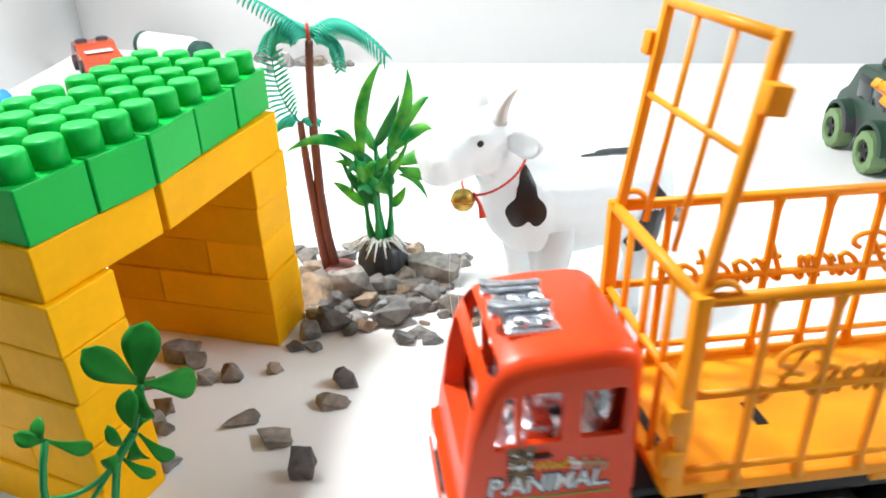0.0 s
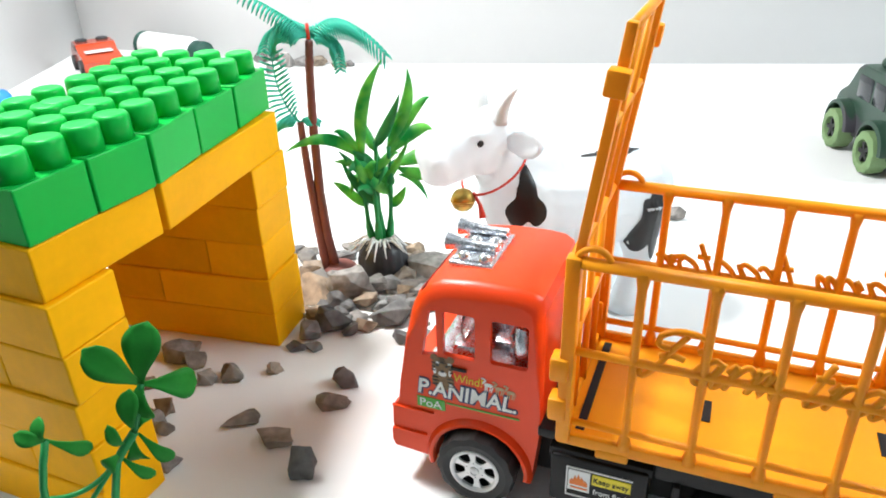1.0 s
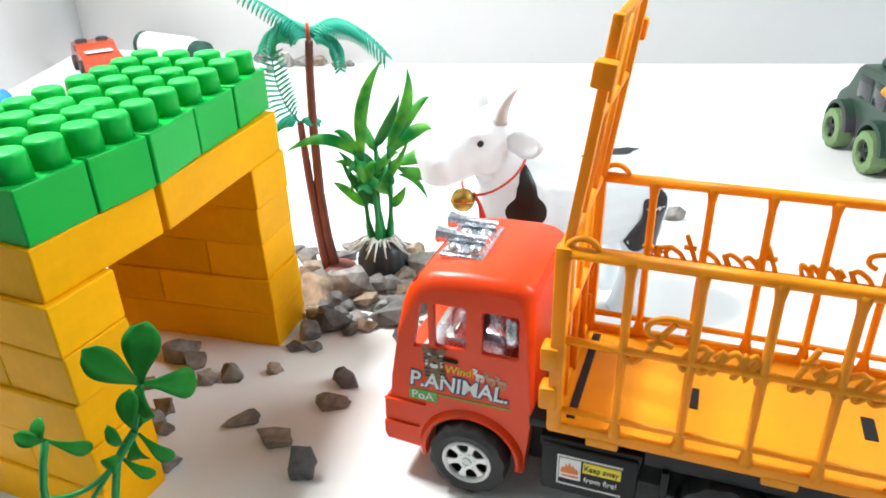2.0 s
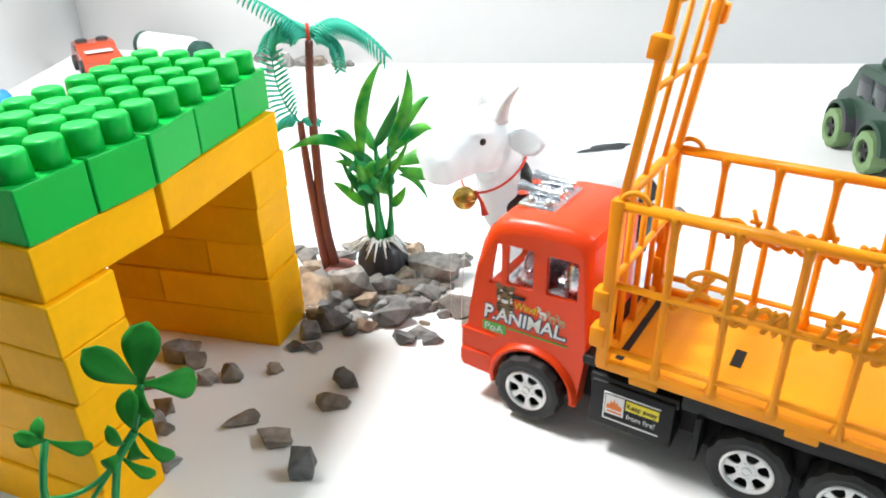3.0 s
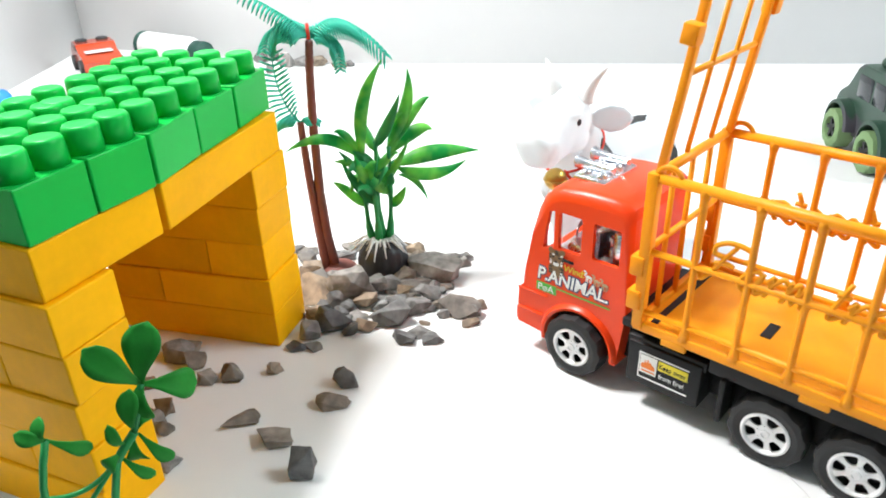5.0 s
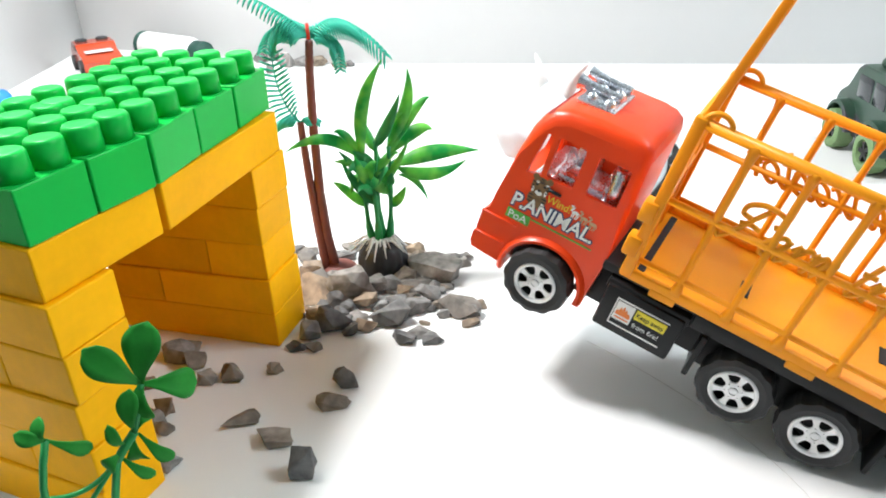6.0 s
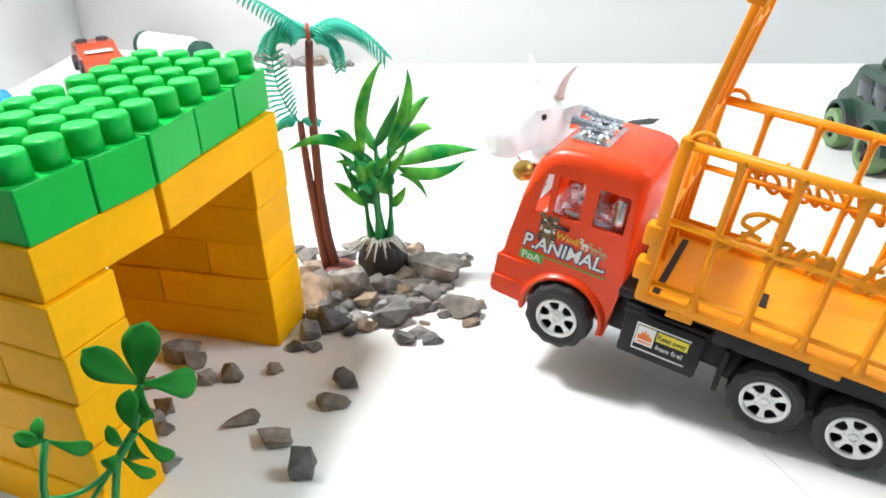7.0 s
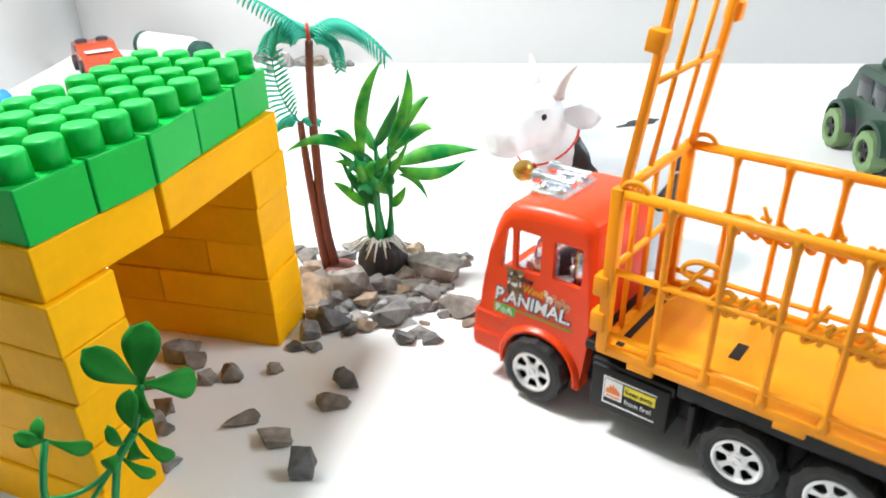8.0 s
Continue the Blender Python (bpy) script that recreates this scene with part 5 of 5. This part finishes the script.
# ---- far toys ----
def build_jeep():
    jp = tagged(empty("toy_jeep", pose(0.4850, -0.3735, 0, 0, 0, 11)), "dark green toy jeep with lime tyres standing on the table", "toy car")
    outline = [(0.052, 0.020), (0.056, 0.026), (0.055, 0.038), (0.051, 0.044), (0.043, 0.047), (0.038, 0.050), (0.029, 0.068), (0.022, 0.0725), (-0.046, 0.0735), (-0.054, 0.070), (-0.058, 0.050), (-0.058, 0.020), (-0.050, 0.015), (0.046, 0.015)]
    body = part("body", prism(outline, -0.030, 0.030, 0.009, 4), M_JEEP, jp, "dark green and grey camouflage body", angle=30)
    for sg in (-1, 1):
        for x in (0.033, -0.029):
            bm = bmesh.new()
            rings = []
            for k in range(17):
                a = math.pi * k / 16
                rings.append([Vector((x + r * math.cos(a), sg * y, 0.0190 + r * math.sin(a))) for r, y in ((0.0185, 0.026), (0.0185, 0.039), (0.0215, 0.038), (0.0225, 0.026))])
            add_loft(bm, rings)
            bmesh.ops.recalc_face_normals(bm, faces=bm.faces)
            part("fender", bm, M_JEEP, body)
            w = empty("wheel", pose(x, sg * 0.034, 0.0165, 0, 0, 0 if sg > 0 else 180))
            w.parent = jp
            bm = bmesh.new()
            n = 40
            rings = []
            for r, y in ((0.0085, -0.008), (0.0130, -0.0088), (0.0156, -0.0070), (0.0160, -0.0020), (0.0160, 0.0020), (0.0156, 0.0062), (0.0130, 0.0078), (0.0098, 0.0070), (0.0088, 0.003)):
                rings.append([Vector(((r + (0.0008 if r > 0.013 and (k // 2) % 2 else 0)) * math.cos(k * math.tau / n), y, (r + (0.0008 if r > 0.013 and (k // 2) % 2 else 0)) * math.sin(k * math.tau / n))) for k in range(n)])
            add_loft(bm, rings)
            bmesh.ops.recalc_face_normals(bm, faces=bm.faces)
            part("tyre", bm, M_LIME, w, "lime green ribbed tyre", angle=50)
            bm = bmesh.new()
            for k in range(5):
                r = add_box(bm, 0.0, 0.0078, 0.0030, 0.0060, -0.0016, 0.0016)
                bmesh.ops.transform(bm, matrix=Matrix.Rotation(k * math.tau / 5, 4, "Y"), verts=r)
            part("rim", bm, M_BLACK, w, "black five-spoke rim")
        for x0, x1 in ((0.020, -0.002), (-0.007, -0.026), (-0.031, -0.046)):
            bm = bmesh.new()
            add_box(bm, x1, x0 + 0.002, sg * 0.0300 - 0.0006, sg * 0.0300 + 0.0006, 0.0470, 0.0650, 0.0005)
            part("side_window", bm, M_GLASS, body, "dark glossy window")
        bm = bmesh.new()
        add_lathe(bm, [(0.004, 0), (0.0045, 0.002), (0.003, 0.003)], 14, Matrix.Translation((0.0535, sg * 0.018, 0.038)) @ Matrix.Rotation(math.pi / 2, 4, "Y"))
        part("headlight", bm, M_CHROME, body)
    bm = bmesh.new()
    add_box(bm, -0.044, 0.014, -0.022, 0.022, 0.0722, 0.0800, 0.0038, 4)
    part("roof_rack", bm, M_JEEP, body)
    bm = bmesh.new()
    add_box(bm, 0.050, 0.061, -0.028, 0.028, 0.016, 0.024, 0.002)
    part("bumper", bm, M_JEEP, body)


def build_red_car():
    c = tagged(empty("red_toy_car", pose(0.668, 0.533, 0, 0, 0, 230)), "small glossy red toy car by the side wall", "toy car")
    outline = [(0.036, 0.006), (0.038, 0.018), (0.030, 0.024), (0.016, 0.027), (0.006, 0.036), (-0.022, 0.037), (-0.032, 0.028), (-0.038, 0.026), (-0.038, 0.007)]
    body = part("body", prism(outline, -0.024, 0.024, 0.003, 3), mat("red_car_paint", (0.48, 0.055, 0.015), 0.2, coat=0.5, vary=0.05), c, angle=30)
    for sg in (-1, 1):
        bm = bmesh.new()
        add_box(bm, -0.022, 0.004, sg * 0.024 - 0.0005, sg * 0.024 + 0.0005, 0.027, 0.034, 0.0004)
        part("side_window", bm, M_GLASS, body)
        for x in (0.022, -0.022):
            bm = bmesh.new()
            add_lathe(bm, [(0.005, -0.004), (0.0095, -0.004), (0.0100, 0.0), (0.0095, 0.004), (0.005, 0.004)], 20, Matrix.Translation((x, sg * 0.023, 0.0100)) @ Matrix.Rotation(-math.pi / 2, 4, "X"))
            part("wheel", bm, M_TYRE, c, "black rubber wheel")
    for yk in (-0.013, 0.013):
        bm = bmesh.new()
        add_lathe(bm, [(0.0080, 0), (0.0075, 0.003), (0.0045, 0.004)], 16, pose(-0.014, yk, 0.0362))
        part("roof_dome", bm, M_POT, body, "dark round roof knob")
    bm = bmesh.new()
    add_box(bm, 0.008, 0.027, -0.017, 0.017, 0.0270, 0.0290, 0.0005, 1, None)
    part("windscreen", bm, M_RIM, body, "silvery windscreen strip")


def build_bottle():
    b = tagged(empty("white_bottle", pose(0.7220, 0.4560, 0.0190, 0, 90, -109)), "white plastic bottle with dark green ends lying down", "bottle")
    bm = bmesh.new()
    add_lathe(bm, [(0.0170, -0.052), (0.0185, -0.050), (0.0185, 0.040), (0.0160, 0.052)], 28)
    part("tube", bm, M_PAPER, b)
    for z0, z1, r in ((-0.060, -0.0515, 0.0189), (0.0515, 0.072, 0.0150)):
        bm = bmesh.new()
        add_lathe(bm, [(r * 0.93, z0), (r, z0 + 0.002), (r, z1 - 0.002), (r * 0.95, z1)], 28)
        part("cap", bm, M_DARKGREEN, b, "dark green bottle cap")


def build_small():
    bm = bmesh.new()
    add_lathe(bm, [(0.010, 0.0), (0.0135, 0.004), (0.0135, 0.010), (0.009, 0.016), (0.003, 0.018)], 20)
    ob = part("blue_knob", bm, M_BLUE)
    ob.matrix_basis = pose(0.497, 0.532, 0)
    tagged(ob, "small round blue plastic knob on the table", "toy piece")
    # pull threads lying on the table
    for pts in (((0.1684, -0.1553, 0.0003), (0.1180, -0.2190, 0.0003), (0.0700, -0.2520, 0.0003)),):
        bm = bmesh.new()
        add_tube(bm, [through_mid(*pts, t / 14) for t in range(15)], 0.00014, 5)
        tagged(part("thread", bm, M_THREAD), "thin pale pull thread lying on the table", "thread")


# ---- put it together ----
build_leafy_plant()
build_palm()
build_clover()
TRUCK, WHEELS = build_truck()
COW = build_cow()
build_jeep()
build_red_car()
build_bottle()
build_small()
stones(LOOSE, "loose stones by the arch")
stones(PILE_FRONT, "stones round the plants", 0.0, 1.2)
stones(PILE_MID, "stones round the plants", 0.004, 1.25)
stones(PILE_BACK, "stones round the plants", 0.0, 1.2)
stones(chips(PILE_FRONT + PILE_MID + PILE_BACK[:5] + PILE_MID, 84, 5), "stones round the plants")
stones([(0.3271, -0.1996, 0.018, 0.0115)], "loose stones by the arch")
stones(FAR_PILE, "stones by the back wall")
build_arch()


def motions():
    """The truck drives, turns and bucks; its wheels roll; the cow is tugged back."""
    rows = [(0.0, pose(0.0454, -0.1469, 0.001, 0.7, -1.0, 112.9)), (0.2, pose(0.0524, -0.1317, 0.0008, 0.3, -0.8, 103.9)),
            (0.5, pose(0.0662, -0.1261, 0.0, 0.4, -0.3, 96.5)), (0.7, pose(0.0806, -0.1308, 0.0, 0.1, 0.1, 84.4)),
            (1.0, pose(0.0822, -0.1263, 0.0, 0.5, -0.3, 83.5)), (1.2, pose(0.0567, -0.1263, 0.0012, 0.3, -0.5, 102.3)),
            (1.5, pose(0.0614, -0.1189, 0.0014, 0.6, -1.0, 99.5)), (1.7, pose(0.0734, -0.1193, 0.0014, 0.8, -0.6, 88.1)),
            (2.8, pose(0.116, -0.1382, 0.0005, -0.4, 0.1, 80.7)), (3.0, pose(0.1315, -0.1437, 0.0014, 0.3, -0.8, 72.4)),
            (3.5, pose(0.1366, -0.155, 0.0014, -0.3, -1.0, 68.1)), (4.0, pose(0.1464, -0.1501, 0.0005, 0.1, -0.9, 66.0)),
            (4.5, pose(0.1636, -0.1582, 0.0008, -0.1, -1.0, 64.2)), (4.7, pose(0.1719, -0.1645, 0.0001, -0.6, -0.5, 58.9)),
            (5.8, pose(0.1522, -0.1505, 0.0121, 1.1, -6.8, 79.9)), (5.9, pose(0.1594, -0.14, 0.0277, 1.1, -13.4, 77.5)),
            (6.0, pose(0.1582, -0.1363, 0.0417, -0.2, -18.0, 75.8)), (6.1, pose(0.1537, -0.1426, 0.0302, 2.3, -13.4, 76.9)),
            (6.2, pose(0.1584, -0.1618, 0.0, 0.2, 0.0, 78.3)), (6.3, pose(0.1523, -0.1525, 0.0103, 2.0, -5.5, 79.8)),
            (6.5, pose(0.1572, -0.1538, 0.0093, 0.8, -4.1, 77.7)), (6.6, pose(0.1556, -0.1412, 0.0336, 1.8, -15.4, 78.7)),
            (6.7, pose(0.1540, -0.1600, 0.0040, 0.8, -2.0, 80.5)), (6.8, pose(0.1526, -0.1537, 0.0107, 1.8, -5.0, 79.6)), (7.0, pose(0.1614, -0.1482, 0.0216, 0.4, -9.0, 75.8)),
            (7.2, pose(0.1451, -0.1539, 0.0068, -0.9, -3.1, 83.2)), (7.3, pose(0.1303, -0.152, 0.0014, -0.3, -1.0, 91.0)),
            (7.4, pose(0.1067, -0.1522, 0.0014, -1.5, -1.0, 102.6)), (7.5, pose(0.1193, -0.1472, 0.0007, 0.7, -0.9, 91.1)),
            (7.7, pose(0.1266, -0.1362, 0.0014, 0.6, -1.0, 84.2)), (8.0, pose(0.1439, -0.1471, 0.0014, 0.5, -1.0, 66.6))]
    walk(TRUCK, rows)
    for w, wx, sg in WHEELS:
        ang, keys, last = 0.0, [], None
        for t, m in rows:
            c = m @ Vector((wx, 0, 0))
            if last is not None:
                ang += max(-80.0, min(80.0, math.degrees((c - last).dot(m.to_3x3() @ Vector((1, 0, 0))) / WHEEL_R)))
            last = c
            keys.append((t, pose(wx, sg * 0.0280, WHEEL_R, 0, ang, 0) @ pose(0, 0, 0, 0, 0, 0 if sg > 0 else 180)))
        walk(w, keys)
    walk(COW, [(0.0, pose(0.197, -0.141, 0, 0, 0, 131.5)), (2.5, pose(0.197, -0.141, 0, 0, 0, 131.5)), (2.8, pose(0.2, -0.138, 0, 0, 0, 134.5)),
            (3.5, pose(0.2062, -0.1422, 0, 0, 0, 135.6)), (4.0, pose(0.215, -0.1467, 0, 0, 0, 138.9)), (4.4, pose(0.224, -0.15, 0, 0, 0, 141.5)),
            (4.52, pose(0.231, -0.153, 0, 0, 0, 151.0)), (4.7, pose(0.243, -0.1563, 0, 0, 0, 156.6)), (5.8, pose(0.2506, -0.1547, 0, 0, 0, 156.0)),
            (5.9, pose(0.258, -0.152, 0, 0, 0, 155.0)), (6.0, pose(0.252, -0.154, 0, 0, 0, 148.0)), (6.1, pose(0.2461, -0.155, 0, 0, 0, 140.3)),
            (8.0, pose(0.2461, -0.155, 0, 0, 0, 140.3))])


motions()
